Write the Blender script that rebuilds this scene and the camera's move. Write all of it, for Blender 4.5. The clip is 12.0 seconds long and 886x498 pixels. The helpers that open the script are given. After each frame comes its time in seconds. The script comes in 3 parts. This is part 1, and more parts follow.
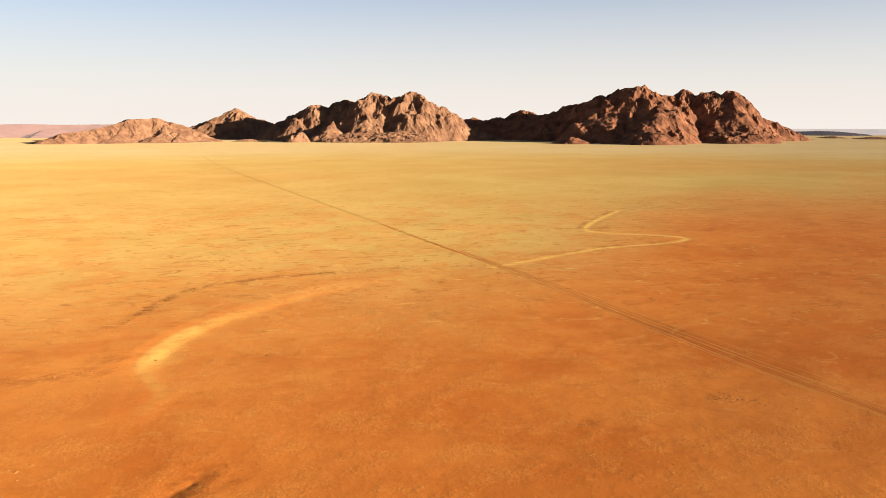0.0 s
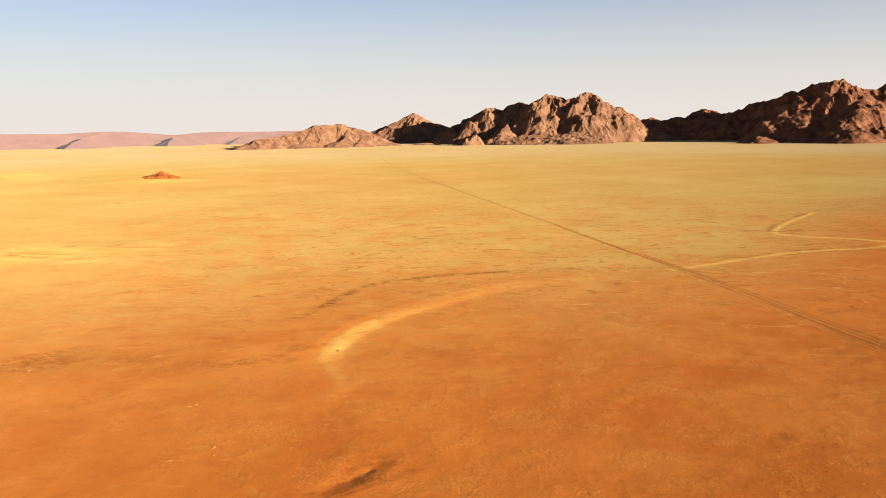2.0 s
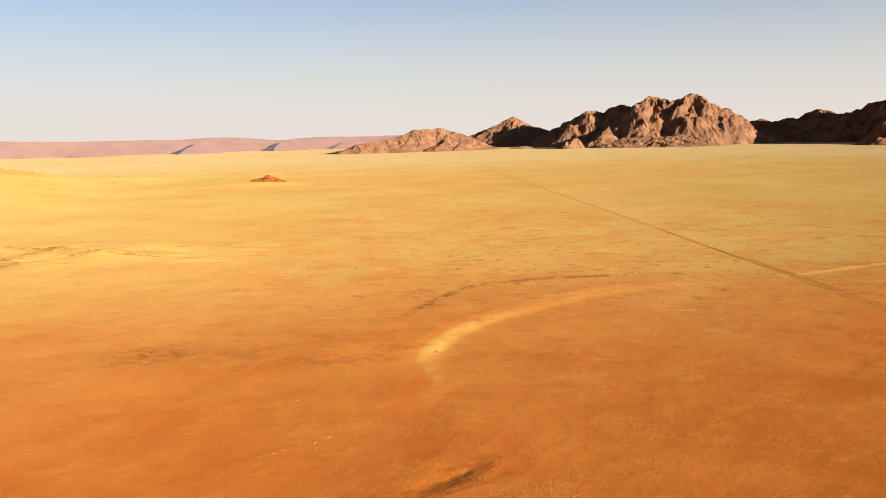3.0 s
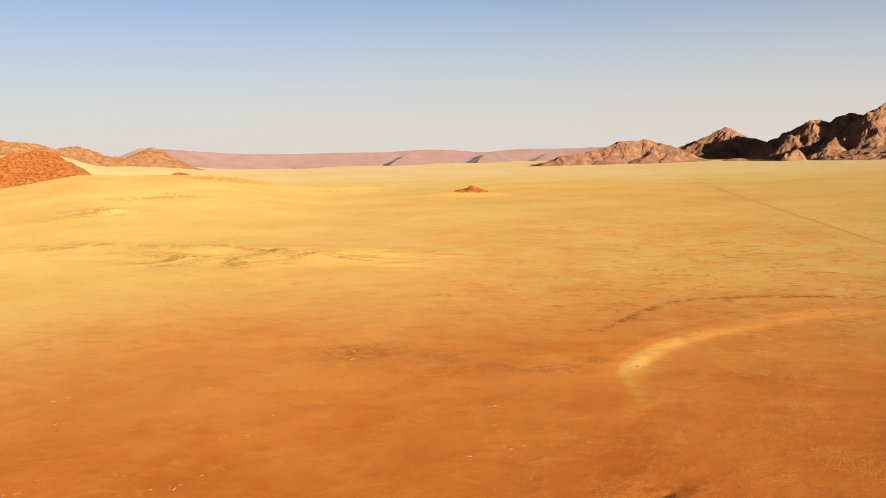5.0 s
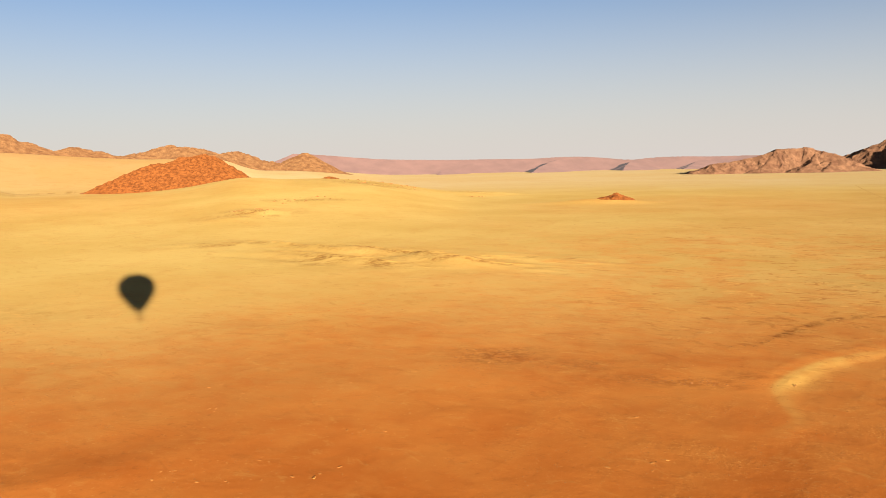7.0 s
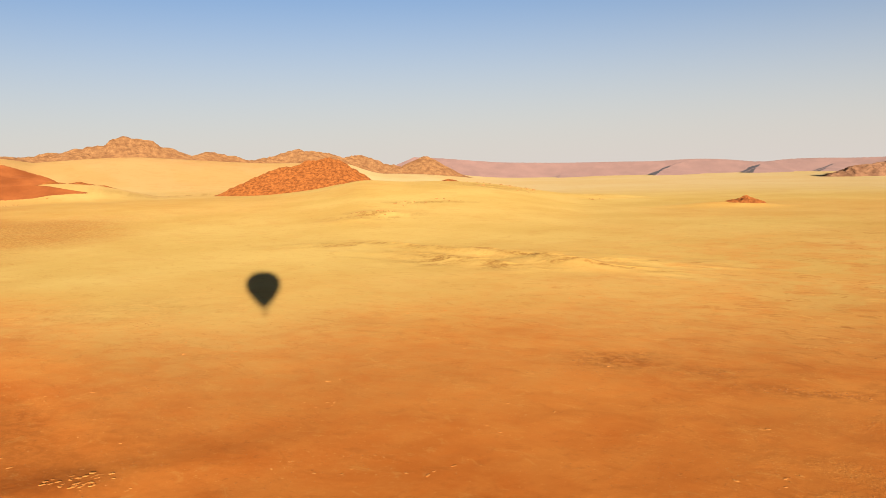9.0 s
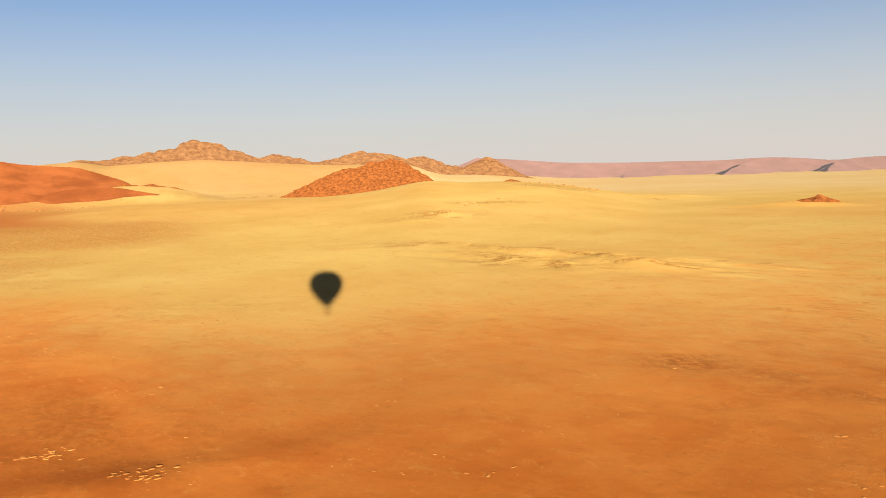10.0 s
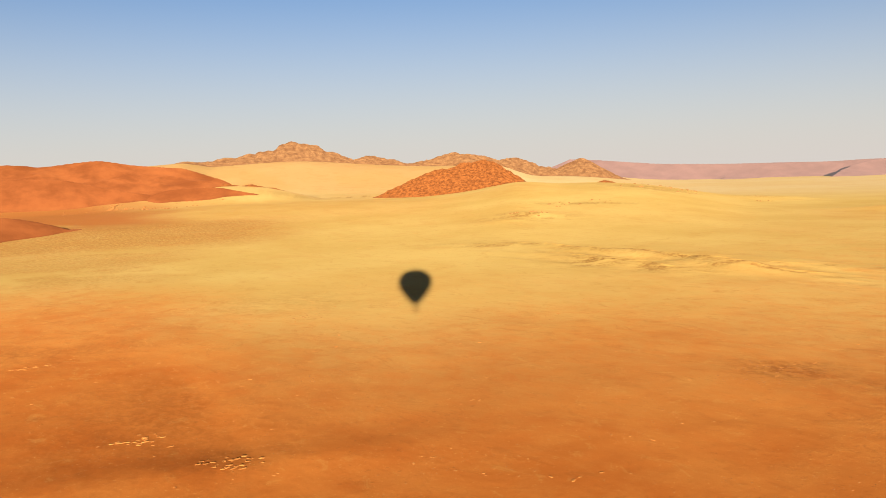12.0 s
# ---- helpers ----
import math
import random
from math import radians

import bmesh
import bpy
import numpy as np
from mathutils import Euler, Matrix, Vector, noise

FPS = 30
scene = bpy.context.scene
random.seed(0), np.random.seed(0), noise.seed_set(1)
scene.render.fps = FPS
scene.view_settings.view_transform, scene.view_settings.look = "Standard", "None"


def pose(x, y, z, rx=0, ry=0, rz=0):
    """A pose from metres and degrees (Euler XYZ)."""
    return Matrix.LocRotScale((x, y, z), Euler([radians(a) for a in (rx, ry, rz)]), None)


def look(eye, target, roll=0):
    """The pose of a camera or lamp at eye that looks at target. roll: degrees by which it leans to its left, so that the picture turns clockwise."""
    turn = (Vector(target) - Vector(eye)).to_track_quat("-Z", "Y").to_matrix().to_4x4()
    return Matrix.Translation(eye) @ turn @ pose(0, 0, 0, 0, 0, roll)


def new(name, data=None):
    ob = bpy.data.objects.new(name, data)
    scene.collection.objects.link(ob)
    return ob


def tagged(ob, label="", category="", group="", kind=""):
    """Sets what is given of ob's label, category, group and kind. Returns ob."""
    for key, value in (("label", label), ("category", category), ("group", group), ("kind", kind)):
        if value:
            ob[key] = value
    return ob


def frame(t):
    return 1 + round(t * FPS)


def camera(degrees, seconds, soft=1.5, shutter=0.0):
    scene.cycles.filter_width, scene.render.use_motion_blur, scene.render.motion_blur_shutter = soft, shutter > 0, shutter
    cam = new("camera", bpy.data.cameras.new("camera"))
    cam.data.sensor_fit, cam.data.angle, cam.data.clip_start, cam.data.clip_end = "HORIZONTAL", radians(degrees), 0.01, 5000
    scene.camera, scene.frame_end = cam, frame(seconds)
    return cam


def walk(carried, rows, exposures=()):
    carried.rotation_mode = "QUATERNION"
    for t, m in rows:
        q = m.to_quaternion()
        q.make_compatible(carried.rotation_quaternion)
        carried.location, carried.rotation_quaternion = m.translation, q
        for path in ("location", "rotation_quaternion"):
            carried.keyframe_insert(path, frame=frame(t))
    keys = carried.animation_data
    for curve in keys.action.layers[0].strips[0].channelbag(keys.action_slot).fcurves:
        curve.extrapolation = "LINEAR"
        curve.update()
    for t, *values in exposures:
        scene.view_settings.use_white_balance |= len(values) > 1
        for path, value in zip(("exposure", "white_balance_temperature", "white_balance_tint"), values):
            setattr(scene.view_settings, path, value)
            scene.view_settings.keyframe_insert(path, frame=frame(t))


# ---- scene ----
EXPOSURES = [(0, 2.06), (1.5, 1.96), (3, 1.84), (5, 1.70), (7.5, 1.64), (12, 1.62)]
cam = camera(57.94, 12.0, soft=0.8)
walk(cam, [
    (0, pose(0.00, 0.00, 90.00, 80.730, 0.099, -12.225)),
    (0.5, pose(-0.32, 0.75, 89.37, 80.768, 0.318, -9.486)),
    (1, pose(-0.63, 1.45, 88.76, 80.828, 0.523, -6.698)),
    (1.5, pose(-0.94, 2.11, 88.18, 80.974, 0.781, -3.349)),
    (2, pose(-1.25, 2.74, 87.61, 81.063, 1.144, 0.003)),
    (2.5, pose(-1.55, 3.34, 87.06, 81.280, 1.575, 3.716)),
    (3, pose(-1.85, 3.92, 86.53, 81.510, 1.620, 7.008)),
    (5, pose(-3.13, 6.18, 84.49, 82.813, 1.814, 21.341)),
    (5.5, pose(-3.48, 6.75, 84.00, 82.965, 1.635, 24.337)),
    (6, pose(-3.84, 7.35, 83.51, 83.194, 1.660, 26.729)),
    (6.5, pose(-4.21, 7.97, 83.02, 83.365, 1.419, 29.034)),
    (7, pose(-4.61, 8.61, 82.53, 83.597, 1.446, 31.497)),
    (7.5, pose(-5.03, 9.30, 82.04, 83.740, 1.560, 33.813)),
    (9.5, pose(-6.95, 12.55, 79.97, 84.175, 1.847, 42.134)),
    (10, pose(-7.50, 13.52, 79.43, 84.285, 2.063, 44.404)),
    (10.5, pose(-8.09, 14.56, 78.86, 84.382, 2.113, 46.466)),
    (11, pose(-8.72, 15.68, 78.28, 84.491, 2.212, 48.481)),
    (11.5, pose(-9.38, 16.90, 77.68, 84.585, 2.313, 49.769)),
    (12, pose(-10.09, 18.21, 77.05, 84.645, 2.018, 51.021)),
], EXPOSURES)

# ---- light ----
SUN_BEARING = 53.1        # the bearing that the light travels to, degrees left of +y
SUN_HEIGHT = 8.8
world = bpy.data.worlds.new("sky")
scene.world = world
world.use_nodes = True
wn = world.node_tree.nodes
sky = wn.new("ShaderNodeTexSky")
sky.sky_type = "NISHITA"
sky.sun_disc = False
sky.sun_elevation = radians(SUN_HEIGHT)
sky.sun_rotation = radians(180 - SUN_BEARING)
sky.altitude = 700
sky.air_density = 1.0
sky.dust_density = 0.6
sky.ozone_density = 3.0
wn["Background"].inputs["Strength"].default_value = 1.0
# dust haze: the sky pales evenly towards the horizon all round
wl = world.node_tree.links
sky_dir = wn.new("ShaderNodeSeparateXYZ")
wl.new(wn.new("ShaderNodeTexCoord").outputs["Generated"], sky_dir.inputs[0])
haze = wn.new("ShaderNodeMapRange")
haze.interpolation_type = "SMOOTHERSTEP"
haze.inputs["From Min"].default_value, haze.inputs["From Max"].default_value = -0.10, 0.33
haze.inputs["To Min"].default_value, haze.inputs["To Max"].default_value = 1.0, 0.0
wl.new(sky_dir.outputs["Z"], haze.inputs["Value"])
dimmed = wn.new("ShaderNodeVectorMath")
dimmed.operation = "MULTIPLY"
dimmed.inputs[1].default_value = (0.036, 0.0375, 0.043)
wl.new(sky.outputs[0], dimmed.inputs[0])
hazed = wn.new("ShaderNodeMix")
hazed.data_type = "RGBA"
wl.new(haze.outputs[0], hazed.inputs[0])
wl.new(dimmed.outputs[0], hazed.inputs[6])
hazed.inputs[7].default_value = (0.234, 0.215, 0.201, 1)
# the sky is dimmed and warmed towards the unseen zenith, to deepen the shade
depth = wn.new("ShaderNodeMapRange")
depth.interpolation_type = "SMOOTHSTEP"
depth.inputs["From Min"].default_value, depth.inputs["From Max"].default_value = 0.20, 0.62
depth.inputs["To Min"].default_value, depth.inputs["To Max"].default_value = 0.0, 1.0
wl.new(sky_dir.outputs["Z"], depth.inputs["Value"])
deep = wn.new("ShaderNodeMix")
deep.data_type = "RGBA"
deep.blend_type = "MULTIPLY"
deep.inputs[7].default_value = (0.58, 0.40, 0.28, 1)
wl.new(depth.outputs[0], deep.inputs[0])
wl.new(hazed.outputs[2], deep.inputs[6])
wl.new(deep.outputs[2], wn["Background"].inputs["Color"])


def bearing(b, d):
    """Plan place at bearing b (degrees left of +y) and distance d from the world's origin."""
    return -d * math.sin(radians(b)), d * math.cos(radians(b))


TO_SUN = Vector((*[-c for c in bearing(SUN_BEARING, math.cos(radians(SUN_HEIGHT)))], math.sin(radians(SUN_HEIGHT))))
sun = new("sun", bpy.data.lights.new("sun", "SUN"))
sun.data.energy = 5.0
sun.data.angle = radians(0.53)
sun.data.color = (1.0, 0.90, 0.73)
sun.matrix_world = look(TO_SUN * 400, (0, 0, 0))


# ---- noise on arrays ----
def hash01(i, j, seed):
    v = (i * 374761393 + j * 668265263 + seed * 974634777) & 0xFFFFFFFF
    v = ((v ^ (v >> 13)) * 1274126177) & 0xFFFFFFFF
    return ((v ^ (v >> 16)) & 0xFFFFFF) / float(0xFFFFFF)


def value_noise(x, y, seed):
    i, j = np.floor(x).astype(np.int64), np.floor(y).astype(np.int64)
    u, v = x - i, y - j
    u, v = u * u * u * (u * (u * 6 - 15) + 10), v * v * v * (v * (v * 6 - 15) + 10)
    a, b = hash01(i, j, seed), hash01(i + 1, j, seed)
    c, d = hash01(i, j + 1, seed), hash01(i + 1, j + 1, seed)
    return (a * (1 - u) + b * u) * (1 - v) + (c * (1 - u) + d * u) * v


def fbm(x, y, size, octaves, seed):
    """0 to 1, about 0.5 on the mean."""
    total, gain, reach = 0, 1.0, 0
    for k in range(octaves):
        turn = 0.6 * k + 0.3
        cx, sx = math.cos(turn), math.sin(turn)
        total = total + gain * value_noise((x * cx - y * sx) / size, (x * sx + y * cx) / size, seed + 17 * k)
        reach += gain
        gain *= 0.5
        size *= 0.5
    return total / reach


def ridged(x, y, size, octaves, seed):
    total, gain, reach = 0, 1.0, 0
    for k in range(octaves):
        turn = 0.9 * k + 0.2
        cx, sx = math.cos(turn), math.sin(turn)
        n = value_noise((x * cx - y * sx) / size, (x * sx + y * cx) / size, seed + 31 * k)
        total = total + gain * (1 - np.abs(2 * n - 1))
        reach += gain
        gain *= 0.55
        size *= 0.52
    return total / reach


def smooth(a, b, x):
    t = np.clip((x - a) / (b - a), 0, 1)
    return t * t * (3 - 2 * t)


def rounded(points, passes=3):
    """A polyline with its corners cut."""
    p = np.array(points, float)
    for _ in range(passes):
        q = np.empty((2 * len(p) - 2, p.shape[1]))
        q[0::2], q[1::2] = p[:-1] * 0.75 + p[1:] * 0.25, p[:-1] * 0.25 + p[1:] * 0.75
        q[0], q[-1] = p[0], p[-1]
        p = q
    return p


def from_line(x, y, line, reach=200):
    """Distance to a polyline, how far along it (0 to 1), and the side (+ to its left); far off beyond its reach."""
    line = np.asarray(line)[:, :2]
    best = np.full(x.shape, 1e6)
    along, side = np.zeros(x.shape), np.ones(x.shape)
    (x0, y0), (x1, y1) = line.min(0) - reach, line.max(0) + reach
    close = (x > x0) & (x < x1) & (y > y0) & (y < y1)
    px, py = x[close], y[close]
    if not len(px):
        return best, along, side
    b, a, w = np.full(px.shape, 1e6), np.zeros(px.shape), np.ones(px.shape)
    n = len(line) - 1
    for k in range(n):
        ax, ay = line[k]
        dx, dy = line[k + 1] - line[k]
        s = np.clip(((px - ax) * dx + (py - ay) * dy) / (dx * dx + dy * dy), 0, 1)
        ex, ey = px - ax - s * dx, py - ay - s * dy
        d = ex * ex + ey * ey
        near = d < b
        b[near], a[near] = d[near], (k + s[near]) / n
        w[near] = np.sign(dx * (py - ay) - dy * (px - ax))[near]
    best[close], along[close], side[close] = np.sqrt(b), a, w
    return best, along, side


def where(mask, make, *fields):
    """make(fields) where the mask holds, 0 elsewhere."""
    out = np.zeros(mask.shape)
    if mask.any():
        out[mask] = make(*[f[mask] for f in fields])
    return out


# ---- the lie of the land ----
RIDGE_B = (26, 30, 33.5, 36.3, 39.5, 42.7, 45.5, 48, 52, 56, 65, 80, 110)
RIDGE_Z = (0, 3, 24, 40, 49, 48, 58, 38, 24, 24, 26, 18, 0)
RAMP_B = (33, 36, 38.5, 41, 45, 50, 56, 60, 66, 72, 82, 110)
RAMP_Z = (0, 5, 28, 46, 56, 79, 103, 125, 106, 92, 80, 0)
SPUR_B = (59.5, 60.9, 62.7, 64.1, 66, 68, 72, 85, 110)
SPUR_Z = (0, 13, 30, 37, 40, 32, 28, 28, 0)
BANK = rounded([(-62, 222), (-52, 238), (-42, 254), (-37, 270), (-46, 288), (-51, 306), (-44, 338), (-31, 364), (-9, 389), (18, 421), (68, 447), (121, 458), (150, 468)], 2)
OUTER = rounded([(-70, 355), (-64, 377), (-46, 442), (-1, 464), (73, 475), (133, 473)])
WASH = rounded([(134, 467), (192, 500), (234, 522), (284, 526), (311, 544), (291, 567), (255, 588), (246, 607), (290, 672), (333, 726)])
SWELL = rounded([(-530, 138), (-457, 158), (-390, 164), (-323, 165), (-280, 163), (-230, 152)])
DELL = rounded([(-372, 130), (-315, 127), (-265, 116), (-212, 109), (-180, 104)])
GULLY = rounded([(-38, 166), (-29, 182), (-19, 191), (-14, 202), (-9, 212)])
CREST_1 = rounded([(-670, 560), (-602, 618), (-501, 594), (-442, 598), (-392, 573), (-345, 572), (-305, 588), (-240, 612)])
CREST_2 = rounded([(-520, 560), (-470, 550), (-430, 544), (-385, 532), (-350, 522)])
CREST_3 = rounded([(-385, 574), (-340, 561), (-300, 552), (-255, 556)])
MOUNDS = ((44.6, 1165, 5, 42, 20), (46.3, 1110, 2.5, 40, 15), (20.5, 1425, 8, 75, 40), (29.5, 1760, 7, 60, 60),
          (27.5, 1800, 4, 50, 40), (58.5, 2260, 9, 70, 30), (55.8, 2200, 6, 50, 24), (66.0, 235, 0.7, 60, 14))


def even(b, at, high, blur=1.3):
    """A profile over the bearing with its corners rounded off."""
    fine = np.arange(-10, 130, 0.25)
    bell = np.exp(-(np.arange(-4 * blur, 4 * blur + 0.1, 0.25) / blur) ** 2)
    flat = np.interp(fine, at, high, left=0, right=0)
    return np.interp(b, fine, np.convolve(flat, bell / bell.sum(), "same"), left=0, right=0)


def land(x, y):
    """Height of the ground."""
    d = np.hypot(x, y)
    b = np.degrees(np.arctan2(-x, y))
    z = 2.2 * (fbm(x, y, 320, 3, 5) - 0.5) * smooth(60, 400, d) + 0.4 * (fbm(x, y, 46, 3, 6) - 0.5)
    crest = even(b, RIDGE_B, RIDGE_Z)
    rise = smooth(700, 1760, d) ** 1.5
    fall = 1 - smooth(1760, 2250, d) * (1 - smooth(44, 48, b))
    z = z + crest * rise * fall
    z = z + even(b, RAMP_B, RAMP_Z) * smooth(2330, 3350, d)
    # a sandy spur at the foot of the red dunes
    z = z + np.interp(b, SPUR_B, SPUR_Z, left=0, right=0) * smooth(1830, 2150, d) * (1 - 0.8 * smooth(2180, 2340, d) * (1 - smooth(66.5, 69, b)))
    for mb, md, mh, mr, mdeep in MOUNDS:
        mx, my = bearing(mb, md)
        c, s = math.cos(radians(mb)), math.sin(radians(mb))
        u, v = (x - mx) * c + (y - my) * s, -(x - mx) * s + (y - my) * c
        z = z + mh * np.exp(-(u / mr) ** 2 - (v / mdeep) ** 2)
    # the wind-worn hummocks
    field = np.exp(-(((x + 450) / 200) ** 2 + ((y - 580) / 75) ** 2))
    z = z + field * 5.0 * where(field > 0.004, lambda p, q: ridged(p * 0.6 + q * 0.25, q * 1.7, 60, 3, 9) - 0.5, x, y)
    for line, high, wide in ((CREST_1, 4.5, 12), (CREST_2, 4.2, 9), (CREST_3, 3.6, 8)):
        e, a, s = from_line(x, y, line)
        slope = np.where(s > 0, 1.0, 2.1)
        z = z + high * np.sin(np.pi * np.clip(a, 0.02, 0.98)) ** 0.6 * np.exp(-(e / (wide * slope)) ** 2) * where(e < 80, lambda p, q: 0.6 + 0.8 * fbm(p, q, 30, 2, 12), x, y)
    # the dry wash with its banks
    e, a, s = from_line(x, y, BANK)
    ends = (0.25 + 0.75 * smooth(0.30, 0.44, a)) * smooth(0, 0.2, a) * (1 - smooth(0.72, 1, a))
    z = z + ends * (0.12 * np.exp(-(e / 7) ** 2) + np.where(s < 0, -0.3, 0.3) * smooth(0, 9, e) * np.exp(-(e / 60) ** 2))
    e, a, s = from_line(x, y, OUTER)
    z = z - np.where(s > 0, 1, 0) * 0.03 * smooth(0, 3.5, e) * np.exp(-(e / 18) ** 2) * smooth(0, 0.1, a) * (1 - smooth(0.9, 1, a))
    e, a, s = from_line(x, y, WASH)
    z = z - 0.13 * np.exp(-(e / 4.0) ** 2)
    e, a, s = from_line(x, y, SWELL)
    z = z + 0.32 * np.exp(-(e / 24) ** 2) * np.sin(np.pi * np.clip(a, 0.02, 0.98))
    e, a, s = from_line(x, y, DELL)
    z = z - 0.6 * np.exp(-(e / np.where(s > 0, 10, 24)) ** 2) * np.sin(np.pi * np.clip(a, 0.02, 0.98)) ** 0.7
    e, a, s = from_line(x, y, GULLY)
    z = z - np.where(s > 0, 1, 0) * 0.45 * smooth(0, 7, e) * np.exp(-(e / 14.0) ** 2) * np.sin(np.pi * np.clip(a, 0.02, 0.98)) * where(e < 40, lambda p, q: 0.2 + 1.4 * fbm(p, q, 6, 3, 14), x, y)
    return z


# ---- materials ----
def material(name, rough=0.9):
    m = bpy.data.materials.new(name)
    m.use_nodes = True
    b = m.node_tree.nodes["Principled BSDF"]
    b.inputs["Roughness"].default_value = rough
    b.inputs["Specular IOR Level"].default_value = 0.05
    return m, m.node_tree, b


def wire(nt, a, b):
    nt.links.new(a, b)


def noise_node(nt, scale, detail=4, rough=0.55, stretch=None, distortion=0.0):
    co = nt.nodes.new("ShaderNodeNewGeometry").outputs["Position"]
    if stretch:
        mp = nt.nodes.new("ShaderNodeMapping")
        mp.inputs["Scale"].default_value = stretch
        wire(nt, co, mp.inputs["Vector"])
        co = mp.outputs["Vector"]
    n = nt.nodes.new("ShaderNodeTexNoise")
    n.inputs["Scale"].default_value = scale
    n.inputs["Detail"].default_value = detail
    n.inputs["Roughness"].default_value = rough
    n.inputs["Distortion"].default_value = distortion
    wire(nt, co, n.inputs["Vector"])
    return n.outputs["Fac"]


def steps(nt, value, a, b):
    """value from a to b as 0 to 1, smoothly."""
    n = nt.nodes.new("ShaderNodeMapRange")
    n.interpolation_type = "SMOOTHSTEP"
    n.inputs["From Min"].default_value, n.inputs["From Max"].default_value = a, b
    wire(nt, value, n.inputs["Value"])
    return n.outputs["Result"]


def maths(nt, how, a, b):
    n = nt.nodes.new("ShaderNodeMath")
    n.operation = how
    for k, v in enumerate((a, b)):
        if isinstance(v, (int, float)):
            n.inputs[k].default_value = v
        else:
            wire(nt, v, n.inputs[k])
    return n.outputs[0]


def mixed(nt, fac, a, b):
    n = nt.nodes.new("ShaderNodeMix")
    n.data_type = "RGBA"
    for k, v in ((0, fac), (6, a), (7, b)):
        if isinstance(v, tuple):
            n.inputs[k].default_value = (*v, 1)
        elif isinstance(v, (int, float)):
            n.inputs[k].default_value = v
        else:
            wire(nt, v, n.inputs[k])
    return n.outputs[2]


def attribute(nt, name):
    n = nt.nodes.new("ShaderNodeAttribute")
    n.attribute_name = name
    return n.outputs["Fac"]


def bump(nt, b, height, strength, distance):
    n = nt.nodes.new("ShaderNodeBump")
    n.inputs["Strength"].default_value = strength
    n.inputs["Distance"].default_value = distance
    wire(nt, height, n.inputs["Height"])
    wire(nt, n.outputs["Normal"], b.inputs["Normal"])


# sand and gravel plain under thin dry grass
M_GROUND, nt, bs = material("desert_ground", 0.95)
cloud = noise_node(nt, 0.011, 7, 0.60, (1.0, 1.25, 1.0), 0.6)
lumps = steps(nt, noise_node(nt, 0.05, 5, 0.62), 0.46, 0.62)
grain = maths(nt, "MULTIPLY", attribute(nt, "grain"), maths(nt, "ADD", 0.30, maths(nt, "MULTIPLY", lumps, 0.85)))
soil = mixed(nt, steps(nt, cloud, 0.34, 0.64), (0.455, 0.117, 0.017), (0.525, 0.162, 0.028))
soil = mixed(nt, maths(nt, "MULTIPLY", lumps, 0.22), soil, (0.575, 0.215, 0.043))
grass = mixed(nt, steps(nt, noise_node(nt, 0.007, 5, 0.55), 0.3, 0.7), (0.440, 0.275, 0.073), (0.492, 0.325, 0.097))
patch = steps(nt, noise_node(nt, 0.06, 7, 0.66, (1.0, 1.3, 1.0), 0.4), 0.34, 0.66)
held = attribute(nt, "cover")
edge = maths(nt, "MULTIPLY", maths(nt, "MULTIPLY", held, maths(nt, "SUBTRACT", 1.0, held)), 0.8)
cover = maths(nt, "ADD", held, maths(nt, "MULTIPLY", maths(nt, "SUBTRACT", patch, 0.55), edge))
base = mixed(nt, cover, soil, grass)
# paler tint over the far plain, standing in for distance haze
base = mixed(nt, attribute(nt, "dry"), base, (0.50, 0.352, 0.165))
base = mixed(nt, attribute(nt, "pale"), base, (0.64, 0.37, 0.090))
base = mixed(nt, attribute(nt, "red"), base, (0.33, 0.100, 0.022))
# brown scrub, also painted shade on the hummocks, gully and wash bank
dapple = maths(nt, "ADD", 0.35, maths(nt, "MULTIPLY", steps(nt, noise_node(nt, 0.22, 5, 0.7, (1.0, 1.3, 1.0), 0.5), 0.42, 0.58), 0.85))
base = mixed(nt, maths(nt, "MULTIPLY", attribute(nt, "scrub_shade"), dapple), base, mixed(nt, cover, (0.27, 0.074, 0.013), (0.24, 0.122, 0.029)))
# stains and wisps where the soil lies bare, dark tufts and pale grit between
bare = maths(nt, "SUBTRACT", 1.0, maths(nt, "MULTIPLY", cover, 0.62))
stain = maths(nt, "MULTIPLY", steps(nt, noise_node(nt, 0.020, 7, 0.62, (1.0, 1.3, 1.0), 0.8), 0.50, 0.64), maths(nt, "MULTIPLY", bare, 0.26))
base = mixed(nt, stain, base, (0.37, 0.100, 0.015))
wear = attribute(nt, "wear")
wisp = maths(nt, "MULTIPLY", steps(nt, noise_node(nt, 0.075, 7, 0.72, (1.0, 1.5, 1.0), 1.2), 0.54, 0.64), maths(nt, "MULTIPLY", wear, 0.52))
base = mixed(nt, wisp, base, mixed(nt, cover, (0.30, 0.090, 0.017), (0.33, 0.148, 0.031)))
scar = maths(nt, "MULTIPLY", steps(nt, noise_node(nt, 0.030, 8, 0.74, (1.0, 1.7, 1.0), 1.6), 0.57, 0.64), maths(nt, "MULTIPLY", wear, 0.58))
base = mixed(nt, scar, base, mixed(nt, cover, (0.28, 0.082, 0.016), (0.31, 0.126, 0.026)))
glint = maths(nt, "MULTIPLY", steps(nt, noise_node(nt, 0.055, 8, 0.74, (1.0, 1.7, 1.0), 1.4), 0.57, 0.65), maths(nt, "MULTIPLY", wear, 0.60))
base = mixed(nt, glint, base, (0.60, 0.31, 0.080))
here = steps(nt, noise_node(nt, 0.012, 4, 0.6), 0.46, 0.60)
